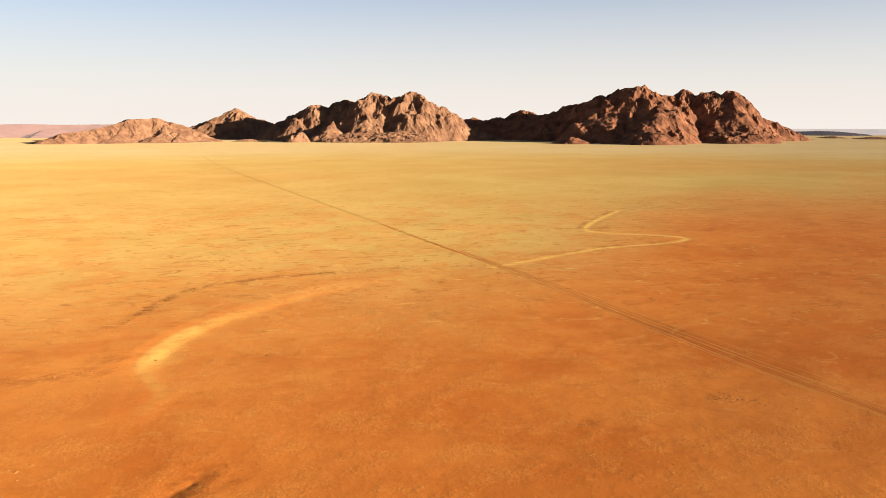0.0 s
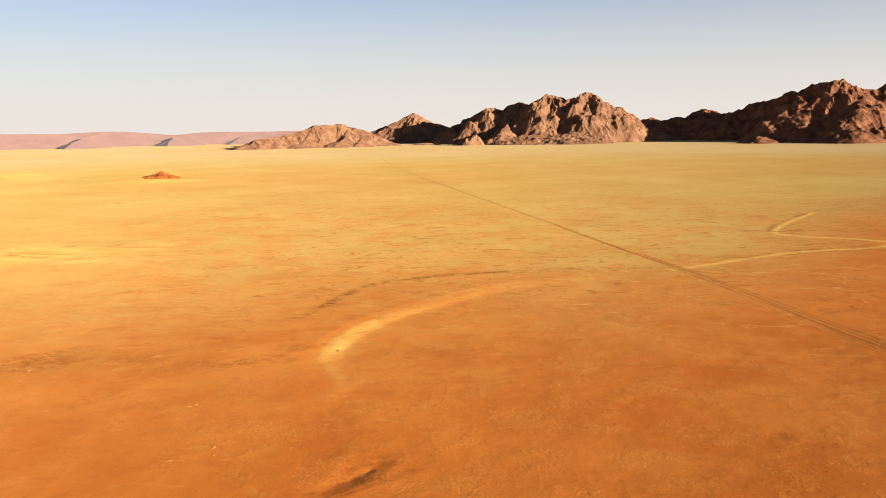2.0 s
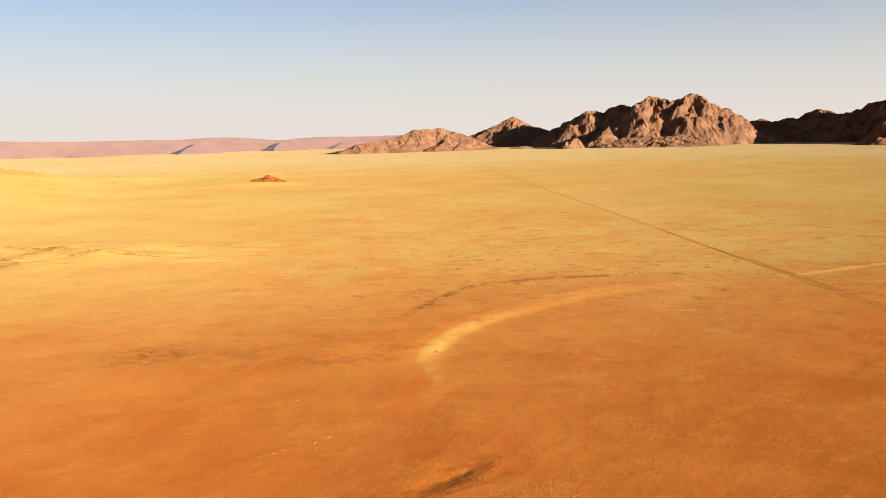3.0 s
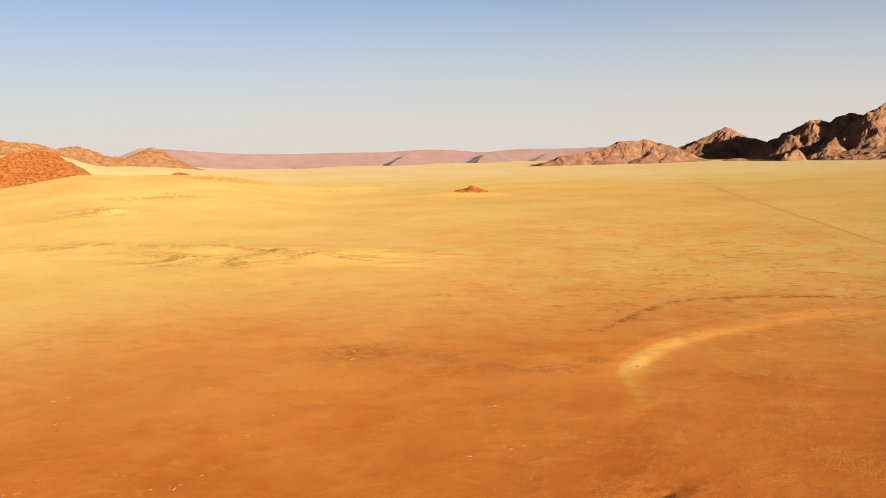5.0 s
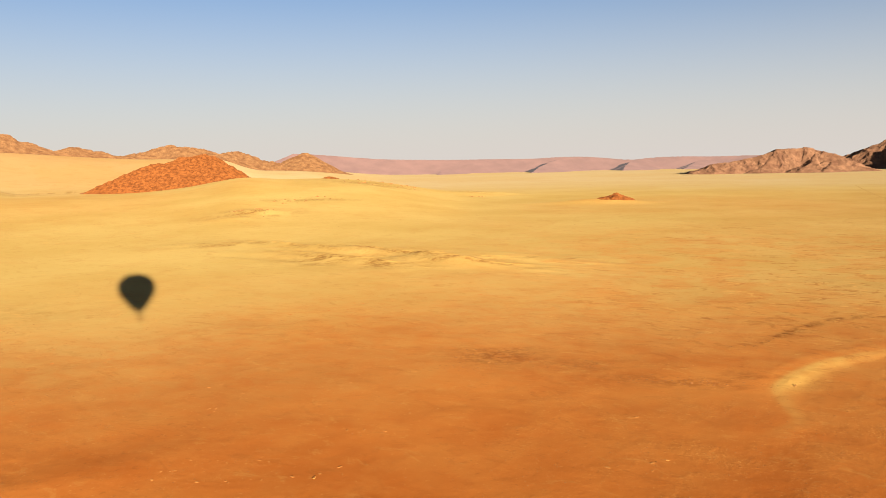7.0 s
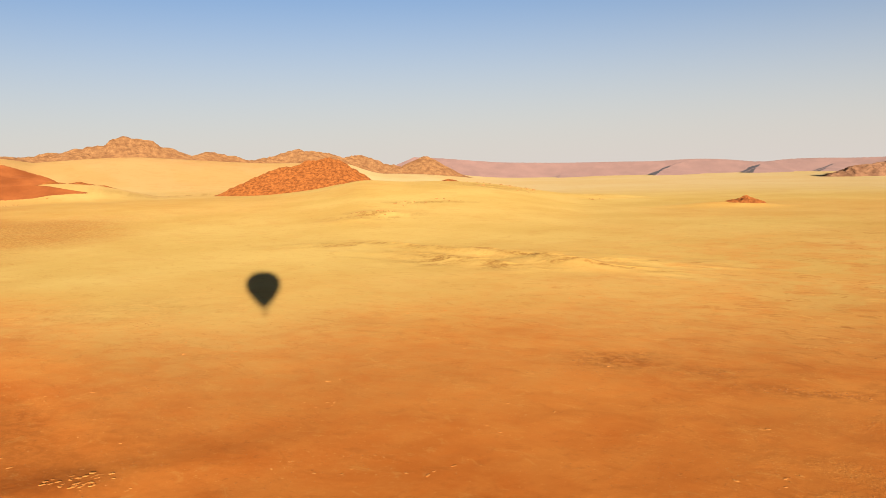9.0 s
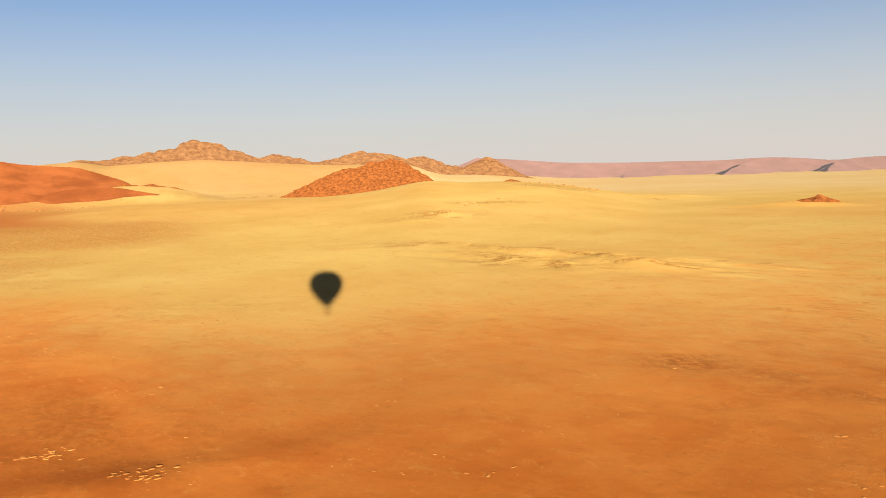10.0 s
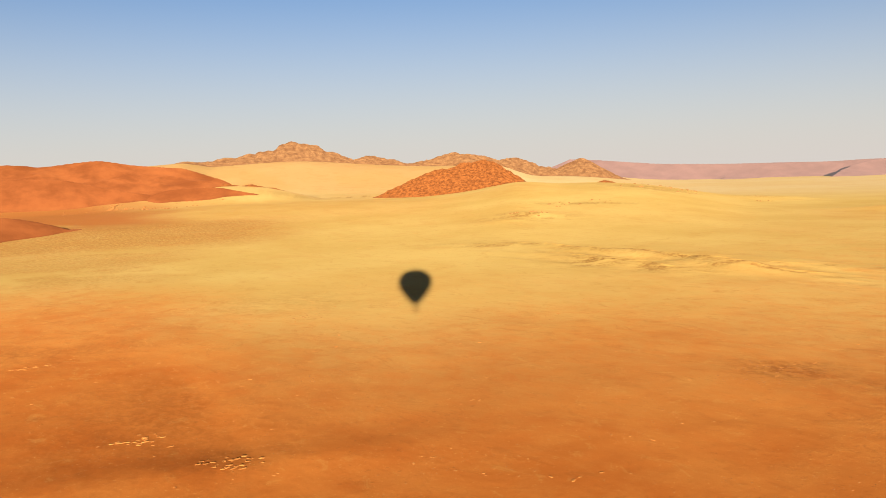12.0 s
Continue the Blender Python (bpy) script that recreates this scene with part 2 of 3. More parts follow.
tufts = maths(nt, "MULTIPLY", steps(nt, noise_node(nt, 0.33, 4, 0.72), 0.60, 0.67), maths(nt, "MULTIPLY", here, 0.38))
base = mixed(nt, maths(nt, "MULTIPLY", tufts, bare), base, (0.27, 0.085, 0.018))
specks = maths(nt, "MULTIPLY", steps(nt, noise_node(nt, 0.42, 4, 0.75, (1.3, 1.0, 1.0)), 0.61, 0.70), maths(nt, "MULTIPLY", bare, 0.34))
base = mixed(nt, specks, base, (0.68, 0.33, 0.085))
grit = maths(nt, "MULTIPLY", steps(nt, noise_node(nt, 1.3, 3, 0.8), 0.56, 0.68), maths(nt, "MULTIPLY", grain, 0.42))
base = mixed(nt, grit, base, (0.72, 0.34, 0.085))
wire(nt, base, bs.inputs["Base Color"])
bs.inputs["Diffuse Roughness"].default_value = 0.25
fine = maths(nt, "MULTIPLY", noise_node(nt, 1.0, 4, 0.65), maths(nt, "MULTIPLY", grain, 0.55))
bump(nt, bs, maths(nt, "ADD", fine, maths(nt, "ADD", maths(nt, "MULTIPLY", noise_node(nt, 0.14, 5, 0.6), 1.0),
                                          maths(nt, "MULTIPLY", noise_node(nt, 0.03, 3, 0.5), 1.0))), 0.4, 0.4)


def rock_material(name, dark_c, light_c, sand_c, sand_amount, size=0.03):
    m, nt, b = material(name, 0.85)
    c = mixed(nt, steps(nt, noise_node(nt, size, 7, 0.65), 0.32, 0.68), dark_c, light_c)
    c = mixed(nt, maths(nt, "MULTIPLY", steps(nt, noise_node(nt, size * 4, 6, 0.75), 0.47, 0.66), 0.6), c, tuple(v * 0.40 for v in dark_c))
    c = mixed(nt, maths(nt, "MULTIPLY", steps(nt, noise_node(nt, size * 5, 5, 0.75, (1.0, 1.0, 0.5)), 0.56, 0.72), 0.5), c, tuple(min(1.0, v * 1.5) for v in light_c))
    if sand_amount:
        up = nt.nodes.new("ShaderNodeSeparateXYZ")
        wire(nt, nt.nodes.new("ShaderNodeNewGeometry").outputs["True Normal"], up.inputs[0])
        flat = steps(nt, maths(nt, "ADD", up.outputs["Z"], maths(nt, "MULTIPLY", noise_node(nt, size * 2.5, 4, 0.6), 0.35)), 1.06 - sand_amount * 0.2, 1.16 - sand_amount * 0.2)
        c = mixed(nt, flat, c, sand_c)
    wire(nt, c, b.inputs["Base Color"])
    b.inputs["Diffuse Roughness"].default_value = 0.6
    bump(nt, b, noise_node(nt, size * 7, 5, 0.6), 0.4, 0.030 / size)
    return m


M_ROCK = rock_material("brown_granite", (0.130, 0.060, 0.034), (0.250, 0.126, 0.068), (0.5, 0.3, 0.1), 0, 0.022)
M_ROCK_DARK = rock_material("dark_red_granite", (0.100, 0.038, 0.021), (0.265, 0.110, 0.056), (0.5, 0.3, 0.1), 0, 0.022)
M_ROCK_PALE = rock_material("tan_granite", (0.128, 0.056, 0.024), (0.238, 0.118, 0.049), (0.45, 0.27, 0.085), 0, 0.042)
M_ROCK_RED = rock_material("red_boulders", (0.105, 0.031, 0.008), (0.285, 0.093, 0.023), (0.60, 0.30, 0.08), 0, 0.13)


def sand_material(name, a, b, rough=0.95, haze_glow=None, matt=1.0):
    m, nt, bs = material(name, rough)
    c = mixed(nt, steps(nt, noise_node(nt, 0.012, 6, 0.6), 0.3, 0.7), a, b)
    wire(nt, c, bs.inputs["Base Color"])
    bs.inputs["Diffuse Roughness"].default_value = matt
    bump(nt, bs, noise_node(nt, 0.15, 5, 0.65), 0.4, 0.5)
    # faint emission that stands in for distance haze
    if haze_glow:
        bs.inputs["Emission Color"].default_value = (*haze_glow[0], 1)
        bs.inputs["Emission Strength"].default_value = haze_glow[1]
    return m


M_DUNE = sand_material("red_dune_sand", (0.120, 0.033, 0.009), (0.196, 0.059, 0.017))
# far backdrop: haze is put into pale colours and a faint glow
M_FAR = sand_material("hazed_dune_sand", (0.097, 0.048, 0.037), (0.124, 0.062, 0.048), haze_glow=((0.62, 0.52, 0.49), 0.085))
M_HAZE = sand_material("hazed_hills", (0.043, 0.036, 0.043), (0.058, 0.043, 0.050), haze_glow=((0.50, 0.46, 0.52), 0.02))
M_RISE = sand_material("hazed_pale_plain", (0.144, 0.115, 0.108), (0.173, 0.137, 0.130), haze_glow=((0.60, 0.53, 0.50), 0.20))
M_RUT_PALE = sand_material("loose_track_sand", (0.50, 0.195, 0.042), (0.57, 0.240, 0.056), matt=0.25)
M_STONE = rock_material("pale_stone", (0.25, 0.092, 0.025), (0.36, 0.145, 0.043), (0, 0, 0), 0, 0.6)
M_PEBBLE = rock_material("sunlit_pebble", (0.30, 0.115, 0.032), (0.41, 0.175, 0.052), (0, 0, 0), 0, 0.6)
M_CRUST = sand_material("crusted_sand", (0.45, 0.162, 0.036), (0.55, 0.220, 0.053), matt=0.25)
M_SHRUB = rock_material("dry_shrub", (0.22, 0.095, 0.027), (0.33, 0.160, 0.050), (0, 0, 0), 0, 0.8)
M_RUT = sand_material("packed_soil", (0.31, 0.086, 0.016), (0.39, 0.120, 0.024), matt=0.25)
M_RUT_FAR = sand_material("trodden_grass", (0.35, 0.190, 0.046), (0.41, 0.230, 0.058), matt=0.25)


# ---- meshes ----
def mesh_object(name, verts, faces, mat, smooth_shade=False, parent=None):
    me = bpy.data.meshes.new(name)
    if isinstance(faces, np.ndarray):
        count, corners = faces.shape
        me.vertices.add(len(verts))
        me.vertices.foreach_set("co", np.asarray(verts, np.float32).ravel())
        me.loops.add(count * corners)
        me.loops.foreach_set("vertex_index", faces.astype(np.int32).ravel())
        me.polygons.add(count)
        me.polygons.foreach_set("loop_start", np.arange(0, count * corners, corners, dtype=np.int32))
        me.update(calc_edges=True)
    else:
        me.from_pydata(verts, [], faces)
    me.materials.append(mat)
    me.polygons.foreach_set("use_smooth", np.full(len(me.polygons), smooth_shade))
    me.update()
    ob = new(name, me)
    if parent:
        ob.parent = parent
    return ob


def quads(rows, cols, closed=False):
    i = np.arange(rows - 1)[:, None]
    j = np.arange(cols if closed else cols - 1)[None, :]
    k = (j + 1) % cols
    f = np.stack(np.broadcast_arrays(i * cols + j, i * cols + k, (i + 1) * cols + k, (i + 1) * cols + j), -1)
    return f.reshape(-1, 4)


def ground():
    fine = np.arange(-45, 84, 0.11)
    coarse = np.arange(84, 315, 3.0)
    b = np.radians(np.concatenate([fine, coarse]))
    dip = np.linspace(27.5, 1.04, 430)
    # rings, closer together over the hummocks and the sand ridge
    r = np.concatenate([[0.01, 30, 60, 90, 115, 135, 150, 162], 90 / np.tan(np.radians(dip)), np.arange(545, 700, 3.1), np.arange(1385, 1840, 9.7)])
    r = np.sort(r)
    bb, rr = np.meshgrid(b, r)
    x, y = -rr * np.sin(bb), rr * np.cos(bb)
    z = land(x, y)
    # counter-clockwise from above as the bearing grows
    f = quads(len(r), len(b), True)
    v = np.stack([x, y, z], -1).reshape(-1, 3)
    ob = mesh_object("ground", v, f[:, ::-1], M_GROUND, True)
    # where the dry grass grows, where pale sand lies, where red sand has blown in
    deg = np.degrees(bb)
    deg = np.where(deg > 180, deg - 360, deg)
    edge = np.interp(deg, (-45, -33, -26, -19, -10, 0, 15, 30, 42, 55, 62, 72, 84), (900, 700, 500, 385, 325, 305, 290, 300, 275, 265, 290, 410, 480))
    wob = edge * (0.86 + 0.42 * fbm(x, y, 200, 5, 21))
    cover = smooth(0.66, 1.85, rr / wob)
    cover = cover * (0.85 + 0.15 * smooth(0.3, 0.6, fbm(x, y * 1.0, 400, 5, 22)))
    # bare soil shows through in blotches and in long bands
    blotch = smooth(0.49, 0.58, fbm(x, y, 26, 6, 28)) * smooth(360, 460, rr) * (1 - smooth(760, 1000, rr)) * smooth(-40, -20, deg) * (1 - smooth(18, 34, deg))
    band = smooth(1180, 1380, rr + 260 * (fbm(x, y, 300, 4, 29) - 0.5)) * (1 - smooth(1650, 2000, rr)) * (1 - smooth(8, 17, deg)) * 0.10
    belt = smooth(980, 1120, rr + 160 * (fbm(x, y, 240, 4, 33) - 0.5)) * (1 - smooth(1330, 1500, rr + 200 * (fbm(x, y, 200, 4, 34) - 0.5))) * smooth(58, 66, deg) * 0.5
    belt = np.maximum(belt, smooth(0.47, 0.58, fbm(x, y, 130, 5, 35)) * smooth(640, 760, rr) * (1 - smooth(1000, 1080, rr)) * smooth(64, 73, deg) * 0.3)
    cover = cover * (1 - 0.22 * blotch) * (1 - band) * (1 - 0.5 * belt)
    red = smooth(64.5, 75, deg + 8 * (fbm(x, y, 200, 4, 23) - 0.5)) * smooth(1250, 1480, rr + 300 * (fbm(x, y, 150, 4, 24) - 0.5)) * (1 - smooth(84, 90, deg)) * 0.9
    red = np.maximum(red, 0.30 * smooth(2350, 2700, rr) * smooth(44, 50, deg))
    e, a, s = from_line(x, y, BANK)
    pale = (0.34 * smooth(0.05, 0.3, a) + 0.72 * smooth(0.33, 0.405, a)) * (1 - smooth(0.42, 0.78, a)) * np.exp(-(e / np.where(s > 0, 2.0, 3.5 + 5 * smooth(0.33, 0.42, a))) ** 2) * where(e < 60, lambda p, q: 0.4 + 0.9 * fbm(p, q, 7, 4, 25), x, y)
    e, a, s = from_line(x, y, WASH)
    pale = np.maximum(pale, np.exp(-(e / 3.0) ** 2) * where(e < 20, lambda p, q: 0.6 + 0.7 * fbm(p, q, 12, 3, 26), x, y))
    scrub_shade = np.zeros(x.shape)
    c, n = math.cos(radians(38)), math.sin(radians(38))
    grain = ridged((x * c + y * n) * 0.45, (y * c - x * n) * 1.5, 15, 4, 27)
    for line, wide in ((CREST_1, 9), (CREST_2, 14), (CREST_3, 10)):
        e, a, s = from_line(x, y, line)
        scrub_shade = np.maximum(scrub_shade, np.exp(-(e / wide) ** 2) * smooth(0.55, 0.72, grain) * 0.6)
    # scrub patches; the hummock and gully entries put slope shade into the colour
    for sb, sd, wide, deep, power in ((39.8, 692, 34, 26, 1), (36.1, 650, 14, 26, 1), (33.3, 680, 10, 10, 1), (31.0, 650, 34, 9, 1), (47.0, 845, 46, 10, 0.8),
                                      (44.9, 1150, 58, 44, 0.95), (36.5, 1650, 90, 70, 0.8), (41.0, 1310, 85, 16, 0.8), (29.6, 1755, 50, 25, 0.7), (57.0, 2150, 150, 28, 0.8), (61.5, 2020, 130, 24, 0.8), (74, 1250, 300, 80, 0.35),
                                      (66, 262, 45, 50, 0.25), (78, 430, 70, 60, 0.3), (62, 520, 60, 50, 0.25), (-33, 300, 60, 50, 0.2), (5.0, 193, 9, 16, 0.7), (8.5, 180, 8, 12, 0.6),
                                      (27.8, 340, 20, 17, 0.7), (15.4, 306, 30, 9, 0.6), (22, 325, 22, 11, 0.45), (10.8, 318, 12, 8, 0.5), (-33.2, 267, 10, 6, 0.5), (-28.7, 350, 9, 9, 0.6), (-22.9, 233, 4, 3, 0.6),
                                      (-10.6, 676, 26, 14, 0.35), (-14.7, 623, 30, 12, 0.35), (-19.5, 535, 26, 7, 0.4), (-27.4, 843, 60, 30, 0.3), (5.3, 555, 30, 14, 0.3), (70.2, 269, 8, 5, 0.5), (63.6, 238, 8, 8, 0.5)):
        sx, sy = bearing(sb, sd)
        c, n = math.cos(radians(sb)), math.sin(radians(sb))
        u, v = (x - sx) * c + (y - sy) * n, -(x - sx) * n + (y - sy) * c
        scrub_shade = np.maximum(scrub_shade, np.exp(-(u / wide) ** 2 - (v / deep) ** 2) * smooth(0.48, 0.66, grain) * power)
    scrub_shade = np.maximum(scrub_shade, belt * 1.1)
    e, a, s = from_line(x, y, DELL)
    scrub_shade = np.maximum(scrub_shade, np.where(s < 0, np.exp(-(e / 55) ** 2), np.exp(-(e / 7) ** 2)) * smooth(0, 0.25, a) * (1 - smooth(0.8, 1, a)) * (0.20 + 0.4 * fbm(x, y, 40, 4, 45)))
    e, a, s = from_line(x, y, OUTER)
    scrub_shade = np.maximum(scrub_shade, np.exp(-(e / 3.4) ** 2) * smooth(0.38, 0.52, fbm(x, y, 9, 4, 36)) * smooth(0.0, 0.15, a) * (1 - smooth(0.85, 1, a)))
    # shade of the wash's bank put into the colour, mainly on one side
    e, a, s = from_line(x, y, WASH)
    scrub_shade = np.maximum(scrub_shade, 0.85 * np.exp(-((e - 5) / 2.6) ** 2) * np.where(s > 0, 1, 0.25) * smooth(0.45, 0.6, fbm(x, y, 25, 4, 37)))
    # furrows below the wind-worn crests: shade lines and crest highlights put into colour
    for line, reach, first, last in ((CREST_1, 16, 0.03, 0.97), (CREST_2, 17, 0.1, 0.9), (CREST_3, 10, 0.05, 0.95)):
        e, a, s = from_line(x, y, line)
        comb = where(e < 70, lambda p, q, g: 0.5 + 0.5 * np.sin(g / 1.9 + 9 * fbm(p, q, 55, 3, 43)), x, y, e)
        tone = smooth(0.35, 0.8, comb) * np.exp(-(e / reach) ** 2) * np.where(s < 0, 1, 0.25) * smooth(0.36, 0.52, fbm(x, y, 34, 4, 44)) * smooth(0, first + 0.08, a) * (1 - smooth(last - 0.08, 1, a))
        scrub_shade = np.maximum(scrub_shade, tone)
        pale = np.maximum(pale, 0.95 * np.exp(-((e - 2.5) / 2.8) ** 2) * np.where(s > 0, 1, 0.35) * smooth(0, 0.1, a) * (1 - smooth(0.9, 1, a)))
    # haze put into the colour: the far plain pales with distance, in long streaks
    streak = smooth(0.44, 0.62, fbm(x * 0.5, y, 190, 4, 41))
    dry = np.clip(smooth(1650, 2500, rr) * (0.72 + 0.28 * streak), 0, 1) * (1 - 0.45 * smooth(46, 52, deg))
    wear = 0.34 + 0.66 * smooth(280, 420, rr) * (1 - smooth(820, 1300, rr)) * (1 - 0.85 * smooth(10, 28, deg))
    wear = wear * (1 + 0.3 * smooth(420, 500, rr) * (1 - smooth(720, 900, rr)) * smooth(-30, -20, deg) * (1 - smooth(6, 16, deg)))
    wear = wear * (1 - 0.8 * smooth(1200, 2000, rr))
    for key, value in (("cover", cover), ("scrub_shade", scrub_shade), ("dry", dry), ("wear", wear), ("grain", 0.3 + 0.7 * (1 - smooth(12, 34, deg)) * (1 - smooth(330, 900, rr))), ("pale", np.clip(pale, 0, 1)), ("red", red)):
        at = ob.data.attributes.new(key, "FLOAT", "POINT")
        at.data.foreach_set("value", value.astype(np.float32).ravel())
    return tagged(ob, "golden dry-grass and orange gravel desert plain", "ground", kind="structure")


ground()


def relief(name, peaks, mat, step, seed, label, category="mountain", crag=1.0, power=1.0, sink=8, smooth_shade=False, spurs=(), rubble=(0, 10), folds=0.0, lean=18, blunt=0.15):
    """A rock mass: peaks of (bearing, distance, height over the ground, radius) and spurs that run from one such
    crest point to another (bearing, distance, height, bearing, distance, height, radius), worn into ribs and gullies."""
    pk = [(*bearing(b, d), 0.96 * h, *bearing(b, d), 0.96 * h, r) for b, d, h, r in peaks]
    pk += [(*bearing(b0, d0), 0.96 * h0, *bearing(b1, d1), 0.96 * h1, r) for b0, d0, h0, b1, d1, h1, r in spurs]
    xs, ys = [v for p in pk for v in (p[0] - p[6], p[0] + p[6], p[3] - p[6], p[3] + p[6])], [v for p in pk for v in (p[1] - p[6], p[1] + p[6], p[4] - p[6], p[4] + p[6])]
    gx, gy = np.meshgrid(np.arange(min(xs) - 30, max(xs) + 30, step), np.arange(min(ys) - 30, max(ys) + 30, step))
    span = float(np.mean([p[6] for p in pk]))

    def warped(x, y):
        k = 0.36 * span * crag
        return x + k * (fbm(x, y, span * 0.55, 4, seed) - 0.5), y + k * (fbm(x, y, span * 0.55, 4, seed + 3) - 0.5)

    wx, wy = warped(gx, gy)
    body, near_top = np.zeros(gx.shape), np.zeros(gx.shape)
    for k, (ax, ay, ah, ex, ey, eh, r) in enumerate(pk):
        (px, qx), (py, qy) = warped(np.array([ax, ex]), np.array([ay, ey]))
        dx, dy = qx - px, qy - py
        t = np.clip(((wx - px) * dx + (wy - py) * dy) / max(dx * dx + dy * dy, 1e-6), 0, 1)
        cx, cy = px + t * dx, py + t * dy
        d = np.hypot(wx - cx, wy - cy) / r
        top = np.sqrt(d * d + blunt * blunt) - blunt
        if k < len(peaks):
            turn = np.arctan2(wy - cy, wx - cx)
            rib = ridged(np.cos(turn) + 0.25 * d, np.sin(turn) + 0.25 * d, 0.55, 3, seed + 5 * k + 60)
        else:
            rib = ridged(t * math.hypot(dx, dy) / r + 0.3 * d, 0.4 * d, 0.5, 3, seed + 5 * k + 60)
        h = ah + (eh - ah) * t
        one = h * np.clip(1 - top, 0, 1) ** power * (1 + crag * 0.30 * (rib - 0.6) * smooth(0.05, 0.45, d))
        near_top = np.where(one > body, np.clip(1 - top, 0, 1), near_top)
        body = np.maximum(body, one) + 0.03 * np.minimum(body, one)
    ribs = ridged(gx + 0.5 * (wx - gx), gy + 0.5 * (wy - gy), span * 0.5, 4, seed + 7)
    knobs = fbm(gx, gy, span * 0.14, 4, seed + 11)
    z = body * (1 + crag * 0.20 * (ribs - 0.6)) + crag * np.minimum(body, span * 0.12) * 0.3 * (knobs - 0.5)
    # sharp ribs parted by smooth gullies, fainter on the worn summits
    calm = 1 - 0.65 * near_top ** 2
    k = 0.14 * span
    vx, vy = gx + k * (fbm(gx, gy, span * 0.2, 3, seed + 17) - 0.5), gy + k * (fbm(gx, gy, span * 0.2, 3, seed + 19) - 0.5)
    z = z + crag * calm * np.minimum(body, span * 0.22) * 0.50 * (ridged(vx, vy, span * 0.26, 3, seed + 13) - 0.62)
    z = z + crag * calm * np.minimum(body, span * 0.05) * 0.9 * (ridged(vx, vy, span * 0.10, 3, seed + 15) - 0.6)
    if folds:
        # buttresses that run down to the plain, with gullies between them
        turn = math.atan2(-float(np.mean(gx)), float(np.mean(gy))) + radians(lean)
        u, v = gx * math.cos(turn) + gy * math.sin(turn), gy * math.cos(turn) - gx * math.sin(turn)
        u, v = u + 0.8 * (vx - gx), v + 0.8 * (vy - gy)
        crest = ridged(u, 0.32 * v, span * 0.62, 2, seed + 23) - 0.62 + 0.35 * (ridged(u, 0.45 * v, span * 0.24, 2, seed + 29) - 0.6)
        z = z + folds * np.minimum(body, span * 0.5) * crest * (1 - near_top ** 2)
    if rubble[0]:
        z = z + rubble[0] * np.minimum(body / 8, 1) * (fbm(gx, gy, rubble[1], 2, seed + 21) - 0.5)
    base = land(gx, gy)
    z = np.where(body > 0, z, -sink)
    rows, cols = gx.shape
    f = quads(rows, cols)
    keep = (body.ravel()[f] > 0).any(1)
    f = f[keep]
    used = np.unique(f)
    index = np.full(rows * cols, -1)
    index[used] = np.arange(len(used))
    v = np.stack([gx, gy, base + z - 2.0], -1).reshape(-1, 3)[used]
    ob = mesh_object(name, v, index[f], mat, smooth_shade)
    return tagged(ob, label, category)


# ---- the dark range across the plain ----
relief("mountain", [(8.9, 3450, 86, 120), (7.4, 3480, 94, 130), (12.9, 3330, 34, 70), (6.2, 3380, 36, 80)], M_ROCK, 4, 40,
       "low brown granite ridge tapering onto the plain", power=0.9, crag=0.6, folds=0.7, blunt=0.08,
       spurs=((14.0, 3330, 6, 13.0, 3340, 38, 80), (13.0, 3340, 38, 10.0, 3420, 64, 110), (10.0, 3420, 64, 9.0, 3450, 86, 120), (9.0, 3450, 86, 7.3, 3480, 95, 130),
              (7.3, 3480, 95, 5.4, 3440, 60, 120), (5.4, 3440, 60, 4.3, 3400, 20, 80), (9.2, 3440, 80, 9.9, 3310, 20, 80), (6.6, 3470, 84, 7.3, 3320, 20, 90), (5.6, 3430, 52, 6.0, 3290, 14, 60)))
relief("mountain", [(2.06, 3900, 130, 170), (1.3, 3350, 11, 70), (4.9, 3880, 44, 90)], M_ROCK, 4, 50,
       "brown granite peak with a shaded foot", power=0.9, folds=0.5, crag=0.7, blunt=0.06,
       spurs=((2.06, 3900, 134, 5.2, 3890, 52, 150), (2.06, 3900, 134, -0.9, 3890, 58, 150)))
relief("mountain", [(-3.4, 3560, 147, 200), (-5.3, 3560, 166, 210), (-1.2, 3600, 86, 150), (-7.5, 3460, 193, 230), (-10.1, 3450, 191, 250),
                    (-11.9, 3440, 136, 170), (-13.3, 3450, 84, 140), (-2.3, 3230, 40, 60), (-4.6, 3450, 118, 130)], M_ROCK, 3.6, 60,
       "rugged brown granite massif with two rounded summits", power=0.9, folds=0.8,
       spurs=((-7.4, 3450, 186, -6.2, 3230, 40, 150), (-10.2, 3440, 184, -9.2, 3230, 44, 180), (-4.6, 3420, 96, -4.1, 3230, 44, 80), (-8.8, 3420, 150, -7.9, 3220, 24, 90),
              (-12.0, 3430, 118, -11.5, 3300, 40, 110)))
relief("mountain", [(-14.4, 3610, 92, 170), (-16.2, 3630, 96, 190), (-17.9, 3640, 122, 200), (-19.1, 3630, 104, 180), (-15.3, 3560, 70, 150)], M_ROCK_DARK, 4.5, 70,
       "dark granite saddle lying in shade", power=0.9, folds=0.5)
